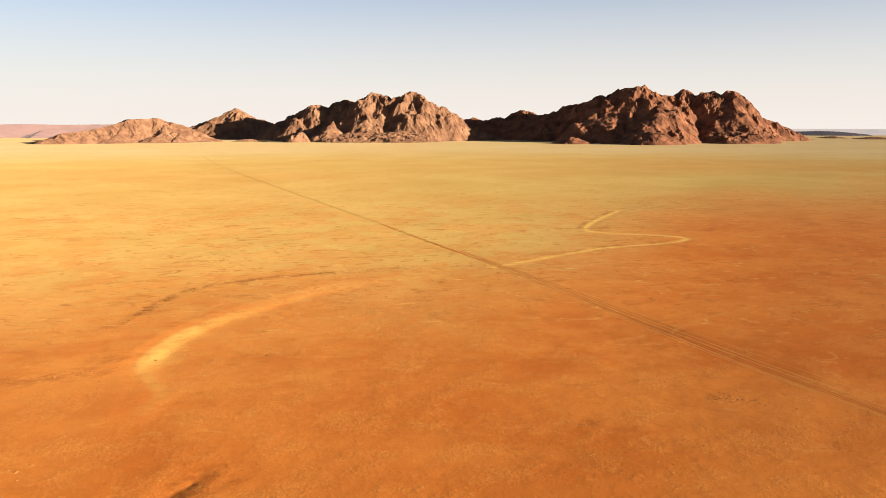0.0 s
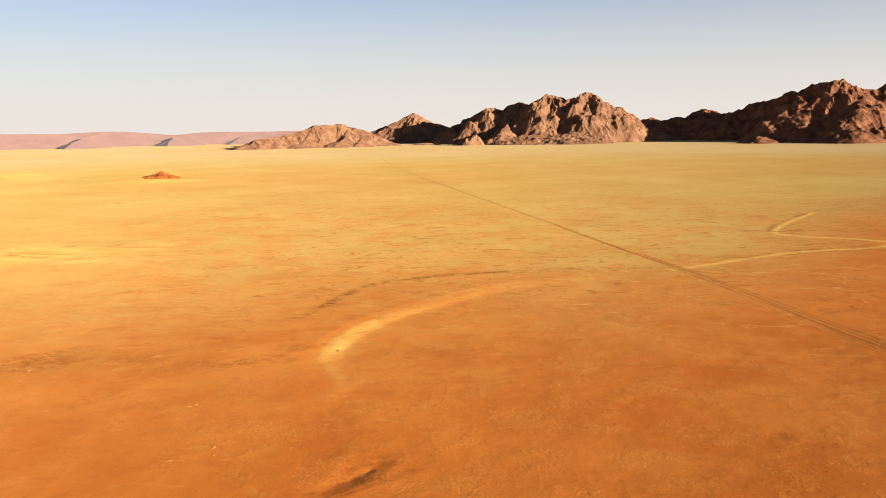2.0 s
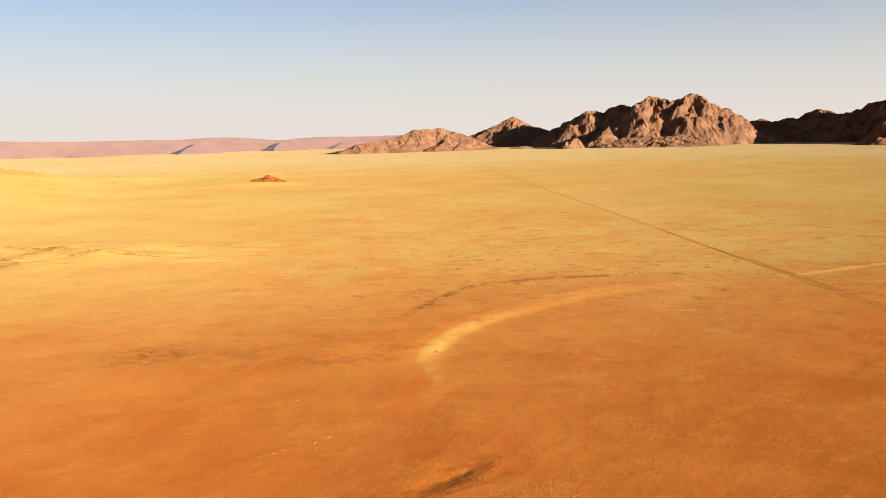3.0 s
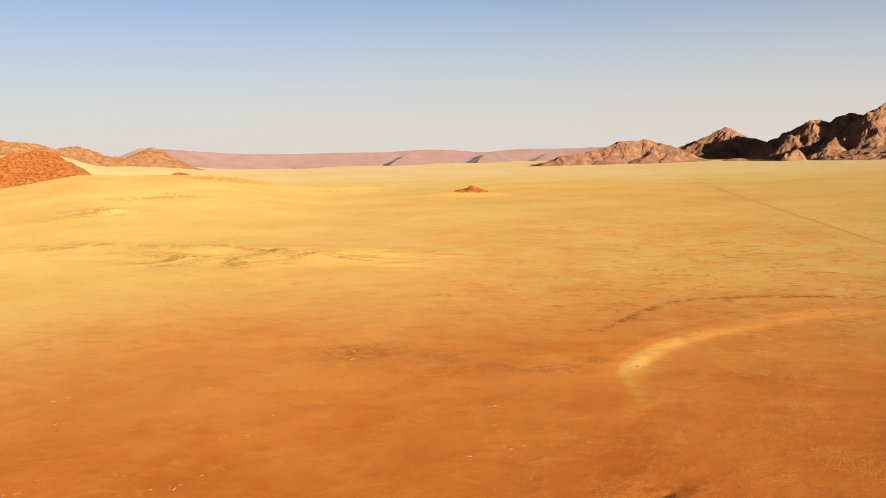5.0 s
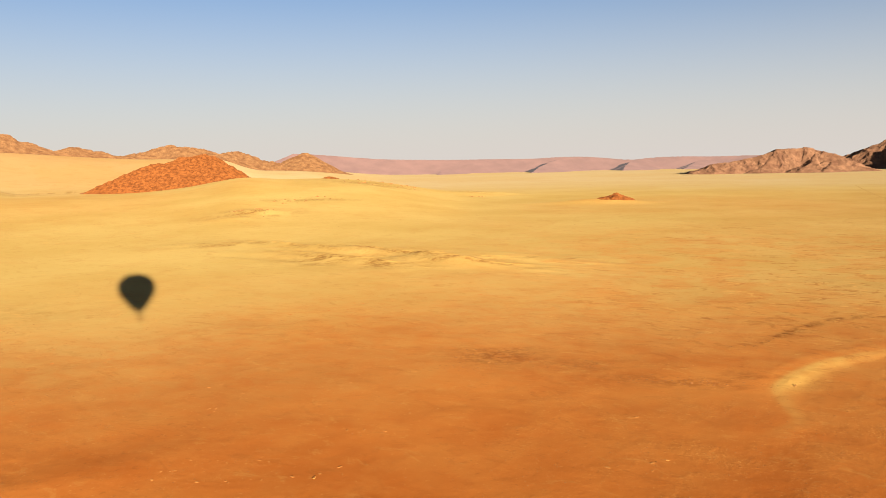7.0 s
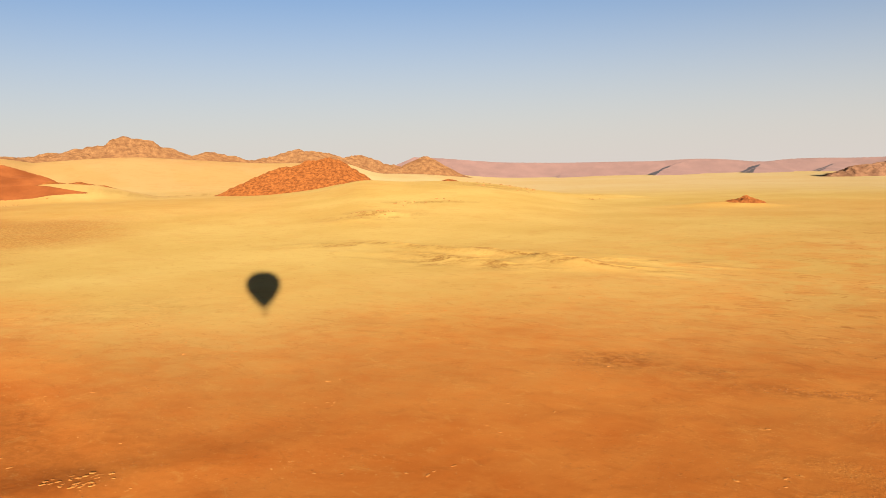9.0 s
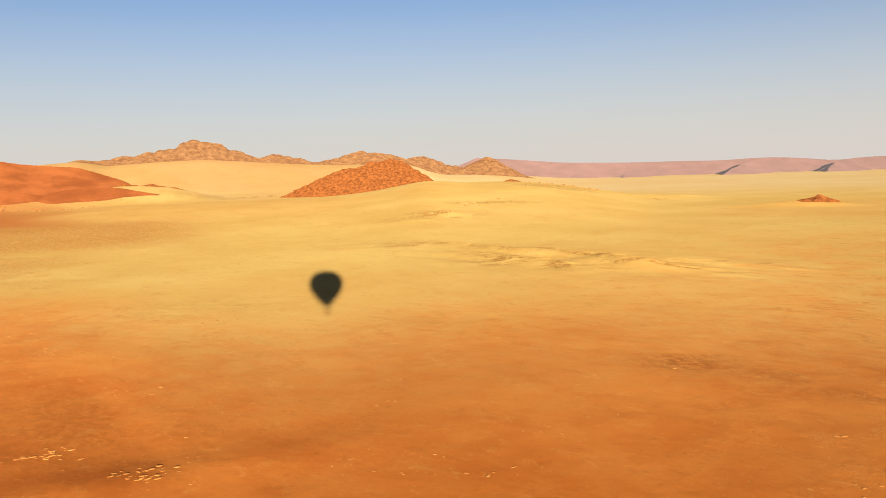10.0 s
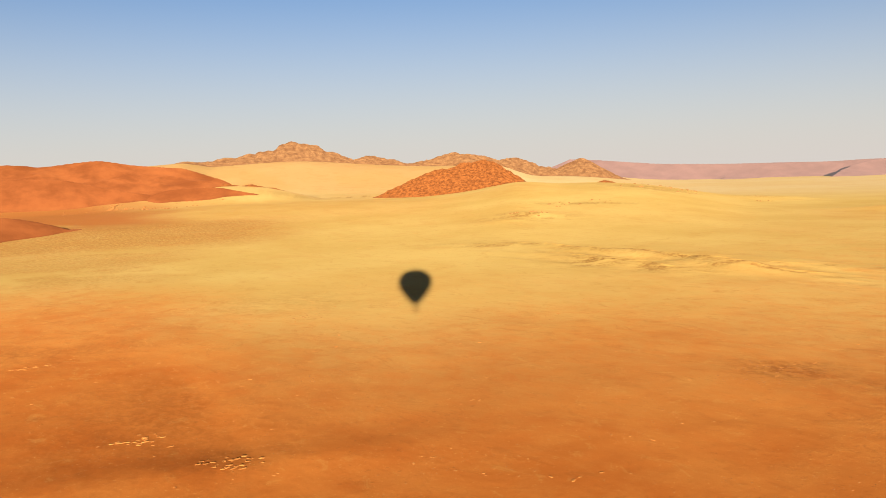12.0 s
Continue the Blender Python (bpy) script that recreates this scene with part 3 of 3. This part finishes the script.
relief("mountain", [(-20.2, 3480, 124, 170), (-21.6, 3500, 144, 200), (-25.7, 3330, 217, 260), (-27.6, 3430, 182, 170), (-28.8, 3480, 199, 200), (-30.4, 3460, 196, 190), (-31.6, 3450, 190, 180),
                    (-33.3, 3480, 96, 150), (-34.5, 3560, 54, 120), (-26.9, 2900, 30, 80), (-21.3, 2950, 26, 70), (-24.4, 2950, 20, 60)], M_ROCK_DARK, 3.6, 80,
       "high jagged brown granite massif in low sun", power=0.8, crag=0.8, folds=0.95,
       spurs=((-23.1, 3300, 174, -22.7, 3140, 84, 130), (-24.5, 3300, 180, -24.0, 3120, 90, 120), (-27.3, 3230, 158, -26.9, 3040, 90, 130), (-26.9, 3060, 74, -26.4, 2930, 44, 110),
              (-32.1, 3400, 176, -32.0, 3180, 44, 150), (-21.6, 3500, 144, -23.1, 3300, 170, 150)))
for b, d, h, r in ((-35.0, 3720, 9, 75), (-36.2, 3650, 7, 60), (-38.0, 4000, 10, 70), (-40.3, 3900, 11, 90), (-41.6, 3880, 9, 80)):
    tagged(relief("rock_outcrop", [(b, d, h, r), (b + 0.5, d + 8, h * 0.7, r * 0.7)], M_ROCK, 5, int(-b * 10),
                  "low dark rock outcrop on the plain", "outcrop"), group="outcrops on the plain")

# ---- the pale chain over its sand ramp ----
relief("mountain", [(67.6, 3380, 14, 110), (66.0, 3420, 34, 130), (64.3, 3430, 44, 140), (63.0, 3450, 56, 150), (61.35, 3460, 88, 170), (60.2, 3470, 74, 180),
                    (59.0, 3480, 50, 150), (58.0, 3480, 26, 120)], M_ROCK_PALE, 5, 90,
       "tan granite mountain half buried by a golden sand ramp", blunt=0.07, crag=0.9, rubble=(10, 22))
relief("mountain", [(56.0, 3520, 42, 120), (54.6, 3540, 30, 120), (53.3, 3560, 16, 100)], M_ROCK_PALE, 5, 100,
       "low tan granite hill on a sand ramp", rubble=(10, 26))
relief("mountain", [(51.2, 3680, 42, 140), (50.2, 3700, 66, 170), (49.0, 3700, 56, 170), (47.7, 3720, 34, 140)], M_ROCK_PALE, 5, 110,
       "knobbly tan granite hill", rubble=(10, 26))
relief("mountain", [(45.2, 3750, 68, 180), (46.2, 3740, 44, 150), (44.0, 3760, 48, 160), (42.9, 3780, 28, 120)], M_ROCK_PALE, 5, 120,
       "pointed tan granite hill", power=1.1, blunt=0.07, rubble=(10, 26))
relief("mountain", [(41.1, 3850, 92, 185), (39.9, 3850, 34, 130), (42.1, 3850, 24, 100), (38.9, 3850, 14, 90)], M_ROCK_PALE, 5, 130,
       "cone-shaped tan granite hill at the end of a chain", power=1.05, blunt=0.03, crag=0.35, rubble=(8, 26))
relief("mountain", [(49.3, 2060, 70, 140), (48.3, 2060, 70, 145), (51.0, 2060, 64, 130), (52.3, 2050, 44, 105), (53.4, 2050, 20, 80), (46.9, 2070, 40, 115),
                    (45.6, 2080, 16, 90)], M_ROCK_RED, 3, 140,
       "rounded hill of rust-red boulders in yellow sand", "hill", crag=0.5, power=0.9, rubble=(6, 8))
relief("rock_knoll", [(19.4, 1430, 12, 24), (18.9, 1432, 8, 24), (20.0, 1426, 6, 22)], M_ROCK_RED, 1.2, 150, "small rust-red rocky knoll on the plain", "knoll", sink=3, rubble=(1.6, 5))
relief("rock_knoll", [(39.5, 1765, 7, 20), (39.1, 1768, 5, 16)], M_ROCK_RED, 1.2, 160, "small rust-red rock knob on a sand ridge", "knoll", sink=3)


# ---- dunes ----
def dune(name, crest, mat, step, label, seed, near, far, category="dune", spurs=(), folds=0.3, slip=1.0):
    """A dune on a crest of (bearing, distance, height): near and far are the widths of its two flanks."""
    line = rounded([(*bearing(b, d), h) for b, d, h in crest], 3)
    pad = max(near, far) + 20
    gx, gy = np.meshgrid(np.arange(line[:, 0].min() - pad, line[:, 0].max() + pad, step), np.arange(line[:, 1].min() - pad, line[:, 1].max() + pad, step))
    wx, wy = gx + 60 * (fbm(gx, gy, 260, 3, seed) - 0.5), gy + 60 * (fbm(gx, gy, 260, 3, seed + 1) - 0.5)
    e, a, s = from_line(wx, wy, line, 400)
    high = np.interp(a, np.linspace(0, 1, len(line)), line[:, 2])
    ring = np.interp(np.degrees(np.arctan2(-gx, gy)), *zip(*sorted((math.degrees(math.atan2(-p[0], p[1])), math.hypot(p[0], p[1])) for p in line)))
    w = near + (far - near) * smooth(-60, 60, np.hypot(gx, gy) - ring)
    w = w * np.clip(high / (0.85 * line[:, 2].max()), 0.3, 1)
    t = np.clip(1 - e / w, 0, 1)
    body = high * t ** 1.25
    for b0, d0, b1, d1, h0, wide in spurs:
        sl = [(*bearing(b0, d0), 0), (*bearing((b0 + b1) / 2 + 0.4, (d0 + d1) / 2), 0), (*bearing(b1, d1), 0)]
        e, a, s = from_line(wx, wy, rounded(sl, 2), 400)
        body = np.maximum(body, h0 * (1 - 0.6 * a) * np.clip(1 - e / (wide * np.where(s > 0, 1.6, slip)), 0, 1))
    body = body * (0.97 + folds * (ridged(gx, gy, 150, 4, seed + 2) - 0.6) * smooth(0.02, 0.4, 1 - t))
    z = np.where(body > 0, body, -6)
    rows, cols = gx.shape
    f = quads(rows, cols)
    f = f[(body.ravel()[f] > 0).any(1)]
    used = np.unique(f)
    index = np.full(rows * cols, -1)
    index[used] = np.arange(len(used))
    v = np.stack([gx, gy, land(gx, gy) + z - 1.0], -1).reshape(-1, 3)[used]
    return tagged(mesh_object(name, v, index[f], mat, True), label, category)


dune("sand_dune", [(90, 2250, 60), (84, 2300, 92), (79.4, 2320, 97), (78, 2320, 93), (76.9, 2320, 85), (74.2, 2320, 100), (73, 2320, 94), (71.5, 2320, 80), (69.4, 2320, 68),
                   (68.2, 2320, 64), (66.8, 2320, 62), (65.4, 2320, 40), (64.4, 2320, 6)],
     M_DUNE, 5, "long rust-red sand dune with smooth crest", 200, 230, 260, folds=0.6)
dune("sand_dune", [(86, 2080, 50), (82, 2080, 58), (79, 2070, 62), (76, 2065, 56), (75, 2062, 47), (73.8, 2060, 36), (72.1, 2050, 22), (70.5, 2045, 10), (69.5, 2040, 2)],
     M_DUNE, 4, "rust-red sand dune in front of a longer one", 205, 130, 90, folds=0.4)
dune("sand_dune", [(71.5, 2020, 3), (69.9, 2010, 19), (68.3, 2005, 22), (66.7, 2000, 16), (65.2, 1990, 8), (63.8, 1980, 1)], M_DUNE, 4, "low rust-red sand dune tongue", 210, 70, 60)
dune("sand_dune", [(88, 1050, 36), (84, 1180, 38), (80.6, 1280, 34), (79.2, 1300, 31), (78.2, 1310, 26), (77.2, 1320, 19), (76.1, 1330, 9), (75.4, 1335, 2)],
     M_DUNE, 4, "dark red sand dune with a shaded slip face", 220, 70, 160, folds=0.15)
for b, d, h, rad in ((67.2, 2150, 7, 18), (65.8, 2155, 8, 22), (64.1, 2150, 7, 24), (62.6, 2140, 4, 20)):
    tagged(relief("rock_outcrop", [(b, d, h, rad), (b - 0.5, d + 4, h * 0.6, rad * 0.8), (b + 0.4, d + 3, h * 0.5, rad * 0.8)], M_ROCK_RED, 2, int(b * 10),
                  "low reddish rock outcrop on a sandy spur", "outcrop", power=0.8, sink=3), group="outcrops on the sandy spur")
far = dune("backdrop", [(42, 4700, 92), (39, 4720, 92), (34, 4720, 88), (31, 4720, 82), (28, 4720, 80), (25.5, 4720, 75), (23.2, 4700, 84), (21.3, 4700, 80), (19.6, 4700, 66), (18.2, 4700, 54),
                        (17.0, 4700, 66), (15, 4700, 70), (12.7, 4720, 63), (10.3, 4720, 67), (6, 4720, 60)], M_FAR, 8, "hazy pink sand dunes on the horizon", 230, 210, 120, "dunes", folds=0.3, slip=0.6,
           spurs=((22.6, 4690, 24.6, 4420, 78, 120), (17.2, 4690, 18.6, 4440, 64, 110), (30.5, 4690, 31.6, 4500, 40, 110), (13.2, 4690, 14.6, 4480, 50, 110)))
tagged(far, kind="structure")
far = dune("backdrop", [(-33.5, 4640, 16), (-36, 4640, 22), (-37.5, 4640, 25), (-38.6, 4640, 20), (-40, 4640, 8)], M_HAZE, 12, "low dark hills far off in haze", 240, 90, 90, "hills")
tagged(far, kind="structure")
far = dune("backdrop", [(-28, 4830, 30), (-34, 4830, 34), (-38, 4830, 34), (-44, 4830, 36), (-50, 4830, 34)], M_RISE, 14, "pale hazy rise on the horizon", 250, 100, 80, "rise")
tagged(far, kind="structure")


# ---- the vehicle track across the plain ----
TRACK = rounded([(-160, 2050), (-91, 1592), (16, 1057), (82, 733), (113, 569), (135, 480), (150, 391), (165, 303), (174, 251), (184, 202), (196, 150)])

SIDE_1 = rounded([(165, 467), (200, 451), (229, 430), (249, 397)])
SIDE_2 = rounded([(163, 301), (172, 311), (187, 320), (211, 334)])


def along(line, step):
    """Points at even steps on a polyline, with the unit vector to its left."""
    seg = np.hypot(*np.diff(line[:, :2], axis=0).T)
    run = np.concatenate([[0], np.cumsum(seg)])
    s = np.arange(0, run[-1], step)
    p = np.stack([np.interp(s, run, line[:, 0]), np.interp(s, run, line[:, 1])], 1)
    t = np.gradient(p, axis=0)
    t /= np.hypot(t[:, 0], t[:, 1])[:, None]
    return s, p, np.stack([-t[:, 1], t[:, 0]], 1)


def rut(line, offset, first, last, width, seed, parent, mat):
    """One wheel rut: a shallow groove between two low berms."""
    s, p, left = along(line, 2.5)
    keep = (s >= first * s[-1]) & (s <= last * s[-1])
    s, p, left = s[keep], p[keep], left[keep]
    far = np.hypot(p[:, 0], p[:, 1])
    spread = np.interp(far, [200, 330, 480, 560, 1200], [1.0, 1.0, 0.55, 0.4, 0.3]) if abs(offset) > 2 else 1.0
    wander = offset * spread + 2.6 * (fbm(s, s * 0 + seed * 7.7, 90, 3, seed) - 0.5)
    p = p + left * wander[:, None]
    profile = ((-0.5, 0.0), (-0.2, -0.008), (0.2, -0.008), (0.5, 0.0))
    lift = 0.010 + 0.000030 * far
    verts = []
    for k, h in profile:
        q = p + left * ((1 + far / 700) * k * width * (0.4 + 1.3 * fbm(s, s * 0 + seed * 3.1, 14, 3, seed + 9)))[:, None]
        verts.append(np.stack([q[:, 0], q[:, 1], land(q[:, 0], q[:, 1]) + h + lift], 1))
    v = np.stack(verts, 1).reshape(-1, 3)
    return mesh_object("rut", v, quads(len(s), len(profile)), mat, True, parent)


track = tagged(new("dirt_track"), "faint vehicle track of many wheel ruts in orange sand", "track", kind="structure")
for k, (offset, first, last, width, mat) in enumerate(((-0.85, 0.72, 1, 0.42, M_RUT), (0.85, 0.72, 1, 0.30, M_RUT), (-0.85, 0.3, 0.72, 0.30, M_RUT_FAR), (0.85, 0.0, 0.72, 0.38, M_RUT_FAR),
                                                      (-2.6, 0.80, 1, 0.36, M_RUT_PALE), (2.4, 0.80, 1, 0.40, M_RUT_PALE), (3.6, 0.76, 1, 0.3, M_RUT), (5.6, 0.79, 1, 0.36, M_RUT_PALE),
                                                      (7.4, 0.80, 0.96, 0.22, M_RUT), (10.4, 0.80, 1, 0.30, M_RUT_PALE), (-4.4, 0.84, 1, 0.26, M_RUT_PALE))):
    rut(TRACK, offset, first, last, width, 300 + k, track, mat)


for k, line in enumerate((SIDE_1, SIDE_2)):
    side = tagged(new("dirt_track"), "pale side track of two wheel ruts in orange sand", "track", kind="structure")
    for offset in (-0.8, 0.8):
        rut(line, offset, 0, 1, 0.22, int(330 + 4 * k + offset), side, M_RUT_PALE)


# ---- loose stones, slabs and shrubs ----
def pebble(rng, size, flat, long=1.0):
    """A low broken stone: a jagged top over a wider foot."""
    n = 6
    a = np.arange(n) * 2 * np.pi / n + rng.uniform(-0.3, 0.3, n)
    r = size * rng.uniform(0.7, 1.15, n)
    foot = np.stack([r * np.cos(a) * long, r * np.sin(a), np.full(n, -0.3 * size)], 1)
    top = np.stack([0.62 * r * np.cos(a) * long, 0.62 * r * np.sin(a), size * flat * rng.uniform(0.6, 1.2, n)], 1)
    faces = [(k, (k + 1) % n, n + (k + 1) % n, n + k) for k in range(n)] + [tuple(range(n, 2 * n))]
    return np.concatenate([foot, top]), faces


def strewn(name, places, sizes, mat, label, category, seed, flat=0.4, long=1.0, heading=None, kind="stuff", lift=0.0):
    rng = np.random.default_rng(seed)
    verts, faces, n = [], [], 0
    places = np.asarray(places)
    ground_z = land(places[:, 0], places[:, 1])
    for (x, y), size, z in zip(places, sizes, ground_z):
        v, f = pebble(rng, size, flat, long)
        a = rng.uniform(0, 6.28) if heading is None else heading + rng.normal(0, 0.2)
        c, s = math.cos(a), math.sin(a)
        v = v @ np.array([[c, s, 0], [-s, c, 0], [0, 0, 1]]) + (x, y, z + lift)
        verts.append(v)
        faces += [tuple(i + n for i in g) for g in f]
        n += len(v)
    ob = mesh_object(name, np.concatenate(verts).tolist(), faces, mat)
    return tagged(ob, label, category, kind=kind)


rng = np.random.default_rng(5)


def scatter(count, b0, b1, d0, d1, size=60, seed=1, bias=0.5):
    """Plan places in a sector, thicker where a noise is high."""
    b = rng.uniform(b0, b1, count * 5)
    d = np.sqrt(rng.uniform(d0 * d0, d1 * d1, count * 5))
    x, y = bearing_arrays(b, d)
    w = fbm(x, y, size, 3, seed)
    pick = np.argsort(-(w + rng.uniform(0, bias, len(w))))[:count]
    return np.stack([x[pick], y[pick]], 1)


def bearing_arrays(b, d):
    return -d * np.sin(np.radians(b)), d * np.cos(np.radians(b))


strewn("stones", scatter(16000, -46, 84, 165, 520, 26, 31, 0.35), np.clip(rng.lognormal(-2.35, 0.38, 16000), 0.03, 0.21), M_PEBBLE, "pale orange stones strewn over gravel plain", "stones", 1, 0.32, 1.5)
strewn("sand_tufts", scatter(520, 16, 82, 215, 500, 30, 47, 0.3), np.clip(rng.lognormal(-1.0, 0.45, 520), 0.14, 0.8), M_CRUST,
       "low crusts of pale sand caught on dry tufts", "tufts", 7, 0.12, 2.0)
strewn("stones", scatter(220, 66, 76, 1820, 1990, 50, 38, 0.4), rng.lognormal(0.25, 0.45, 220), M_STONE, "pale rocks scattered below red dunes", "stones", 6, 0.6)
strewn("shrubs", scatter(420, -44, 60, 380, 1300, 120, 33, 0.6), rng.uniform(0.15, 0.34, 420), M_SHRUB, "low dry brown shrubs dotted over the plain", "shrubs", 2, 0.6)


def beside(line, count, spread, lo=0.0, hi=1.0):
    s, p, left = along(line, 0.5)
    k = rng.integers(int(lo * len(p)), int(hi * len(p)), count)
    return p[k] + left[k] * rng.normal(0, spread, count)[:, None]


def shrub_mesh(seed):
    """A low tuft of bent dry blades."""
    g = np.random.default_rng(seed)
    verts, faces = [], []
    for k in range(26):
        a, lean, tall, wide = g.uniform(0, 6.28), g.uniform(0.25, 1.0), g.uniform(0.5, 1.0), g.uniform(0.05, 0.1)
        c, n = math.cos(a), math.sin(a)
        root = np.array([c, n, 0]) * g.uniform(0, 0.3)
        side = np.array([-n, c, 0]) * wide
        mid = root + np.array([c * lean * 0.4, n * lean * 0.4, tall * 0.6])
        tip = root + np.array([c * lean, n * lean, tall * g.uniform(0.6, 1.0)])
        i = len(verts)
        verts += [root - side, root + side, mid + side, mid - side, tip]
        faces += [(i, i + 1, i + 2, i + 3), (i + 3, i + 2, i + 4)]
    me = bpy.data.meshes.new("shrub")
    me.from_pydata([tuple(v) for v in verts], [], faces)
    me.materials.append(M_SHRUB)
    return me


def boulder_mesh(seed, mat):
    g = np.random.default_rng(seed)
    bm = bmesh.new()
    bmesh.ops.create_icosphere(bm, subdivisions=2, radius=1)
    lump = g.uniform(-9, 9, 3)
    for v in bm.verts:
        v.co *= 0.75 + 0.6 * noise.noise(Vector(lump) + v.co * 1.1)
        v.co.z *= 0.75
    me = bpy.data.meshes.new("boulder")
    bm.to_mesh(me)
    bm.free()
    me.materials.append(mat)
    return me


def set_out(name, meshes, places, sizes, label, category, group, sunk):
    places = np.asarray(places)
    for (x, y), size, z in zip(places, sizes, land(places[:, 0], places[:, 1])):
        ob = new(name, meshes[rng.integers(len(meshes))])
        ob.location = (x, y, z - sunk * size)
        ob.rotation_euler = (0, 0, rng.uniform(0, 6.28))
        ob.scale = (size * rng.uniform(0.8, 1.25), size * rng.uniform(0.8, 1.25), size)
        tagged(ob, label, category, group)


SHRUBS = [shrub_mesh(k) for k in range(5)]
set_out("shrub", SHRUBS, np.concatenate([beside(OUTER, 190, 2.2), beside(WASH, 40, 5.0)]), rng.uniform(0.15, 0.5, 230),
        "low dry brown shrub on the bank of a sandy wash", "shrub", "shrubs along the wash", 0.05)
strewn("stones", np.concatenate([beside(GULLY, 70, 3.0), beside(BANK, 160, 9.0, 0.1, 0.5)]), rng.uniform(0.07, 0.2, 230), M_STONE,
       "rough stones along a dry gully", "stones", 4, 0.6)
set_out("boulder", [boulder_mesh(k, M_SHRUB) for k in range(6)],
        np.concatenate([scatter(90, 33.5, 38.5, 1610, 1800, 40, 35, 1.2), scatter(46, 38.6, 43.6, 1270, 1350, 40, 36, 1.2), scatter(24, 28.5, 31, 1660, 1760, 30, 37, 1.2),
                        scatter(30, 43.3, 46.5, 1100, 1190, 30, 39, 1.2)]),
        np.concatenate([rng.lognormal(0.8, 0.5, 90), rng.lognormal(0.45, 0.5, 100)]), "dark brown boulder half sunk in a yellow sand ridge", "boulder", "boulders on the sand ridge", 0.3)
# (bearing, distance, count, spread across, spread along, heading)
for k, (b, d, count, wide, deep, turn, big) in enumerate(((-33.2, 267, 70, 9, 4, -25, 1.0), (-29.8, 343, 30, 7, 6, -30, 0.8), (27.8, 340, 110, 17, 14, 20, 1.0), (15.4, 306, 130, 24, 6, 10, 1.0),
                                                          (22.0, 325, 60, 18, 8, 20, 0.8), (70.2, 269, 30, 7.5, 4.5, 72, 1.5), (63.6, 238, 34, 8, 7, 68, 1.5), (60.0, 470, 40, 14, 10, 40, 1.0),
                                                          (76.7, 396, 30, 9, 4, 70, 1.2), (30.5, 320, 50, 16, 9, 30, 0.8), (58.0, 330, 40, 20, 14, 60, 0.8))):
    cx, cy = bearing(b, d)
    c, s = math.cos(radians(b)), math.sin(radians(b))
    u, v = rng.normal(0, wide / 2, count), rng.normal(0, deep / 2, count)
    strewn("rock_slabs", np.stack([cx + u * c - v * s, cy + u * s + v * c], 1), (1.35 if big > 1.1 else 1.0) * big * rng.uniform(0.12, 0.42, count), M_CRUST if big > 1.1 else M_STONE,
           "patch of pale weathered stone slabs in sand", "slabs", 20 + k, 0.17, 1.9, radians(turn))
set_out("boulder", [boulder_mesh(40, M_SHRUB)], [(-44.5, 309.5)], [0.8], "single dark boulder on a pale sand bank", "boulder", "", 0.2)


# ---- the hot-air balloon that carries the camera: only its shadow is seen ----
M_CLOTH, nt, bs = material("balloon_cloth", 0.7)
wire(nt, mixed(nt, noise_node(nt, 0.4, 3), (0.45, 0.10, 0.05), (0.55, 0.16, 0.06)), bs.inputs["Base Color"])
M_WICKER, nt, bs = material("wicker", 0.8)
wire(nt, mixed(nt, noise_node(nt, 12, 3), (0.22, 0.12, 0.05), (0.34, 0.20, 0.09)), bs.inputs["Base Color"])


def balloon(at):
    """Basket floor at the given place."""
    top = new("hot_air_balloon")
    top.location = at
    n = 32
    rows = []
    outline = ((1.0, 3.6), (3.0, 5.2), (5.6, 8.0), (7.8, 11.0), (9.1, 13.8), (9.5, 16.2), (9.1, 18.8), (7.9, 21.0), (5.6, 22.8), (2.8, 23.7), (0.05, 24.0))
    for r, z in rounded([(r * 1.28, 3.6 + (z - 3.6) * 1.34) for r, z in outline], 2):
        for k in range(n * 2):
            a = k * np.pi / n
            rr = r * (1 + 0.018 * (k % 2))
            rows.append((rr * math.cos(a), rr * math.sin(a), z))
    envelope = mesh_object("envelope", rows, quads(len(rows) // (2 * n), 2 * n, True).tolist(), M_CLOTH, True, top)
    bm = bmesh.new()
    bmesh.ops.create_cube(bm, size=1, matrix=Matrix.Translation((0, 0, 0.55)) @ Matrix.Diagonal((2.4, 1.6, 1.1, 1)))
    bmesh.ops.delete(bm, geom=[f for f in bm.faces if f.normal.z > 0.9], context="FACES")
    bmesh.ops.solidify(bm, geom=bm.faces[:], thickness=0.06)
    me = bpy.data.meshes.new("basket")
    bm.to_mesh(me)
    bm.free()
    me.materials.append(M_WICKER)
    new("basket", me).parent = top
    for sx in (-1, 1):
        for sy in (-1, 1):
            bm = bmesh.new()
            a, b = Vector((sx * 1.15, sy * 0.75, 1.1)), Vector((sx * 0.8, sy * 0.6, 3.7))
            m = Matrix.Translation((a + b) / 2) @ (b - a).to_track_quat("Z", "Y").to_matrix().to_4x4()
            bmesh.ops.create_cone(bm, segments=6, radius1=0.03, radius2=0.03, depth=(b - a).length, matrix=m, cap_ends=True)
            me = bpy.data.meshes.new("rope")
            bm.to_mesh(me)
            bm.free()
            me.materials.append(M_WICKER)
            new("rope", me).parent = top
    return tagged(top, "hot-air balloon with a wicker basket, aloft", "balloon")


balloon(Vector((2.7, 6.1, 72.6)) + TO_SUN * 34)
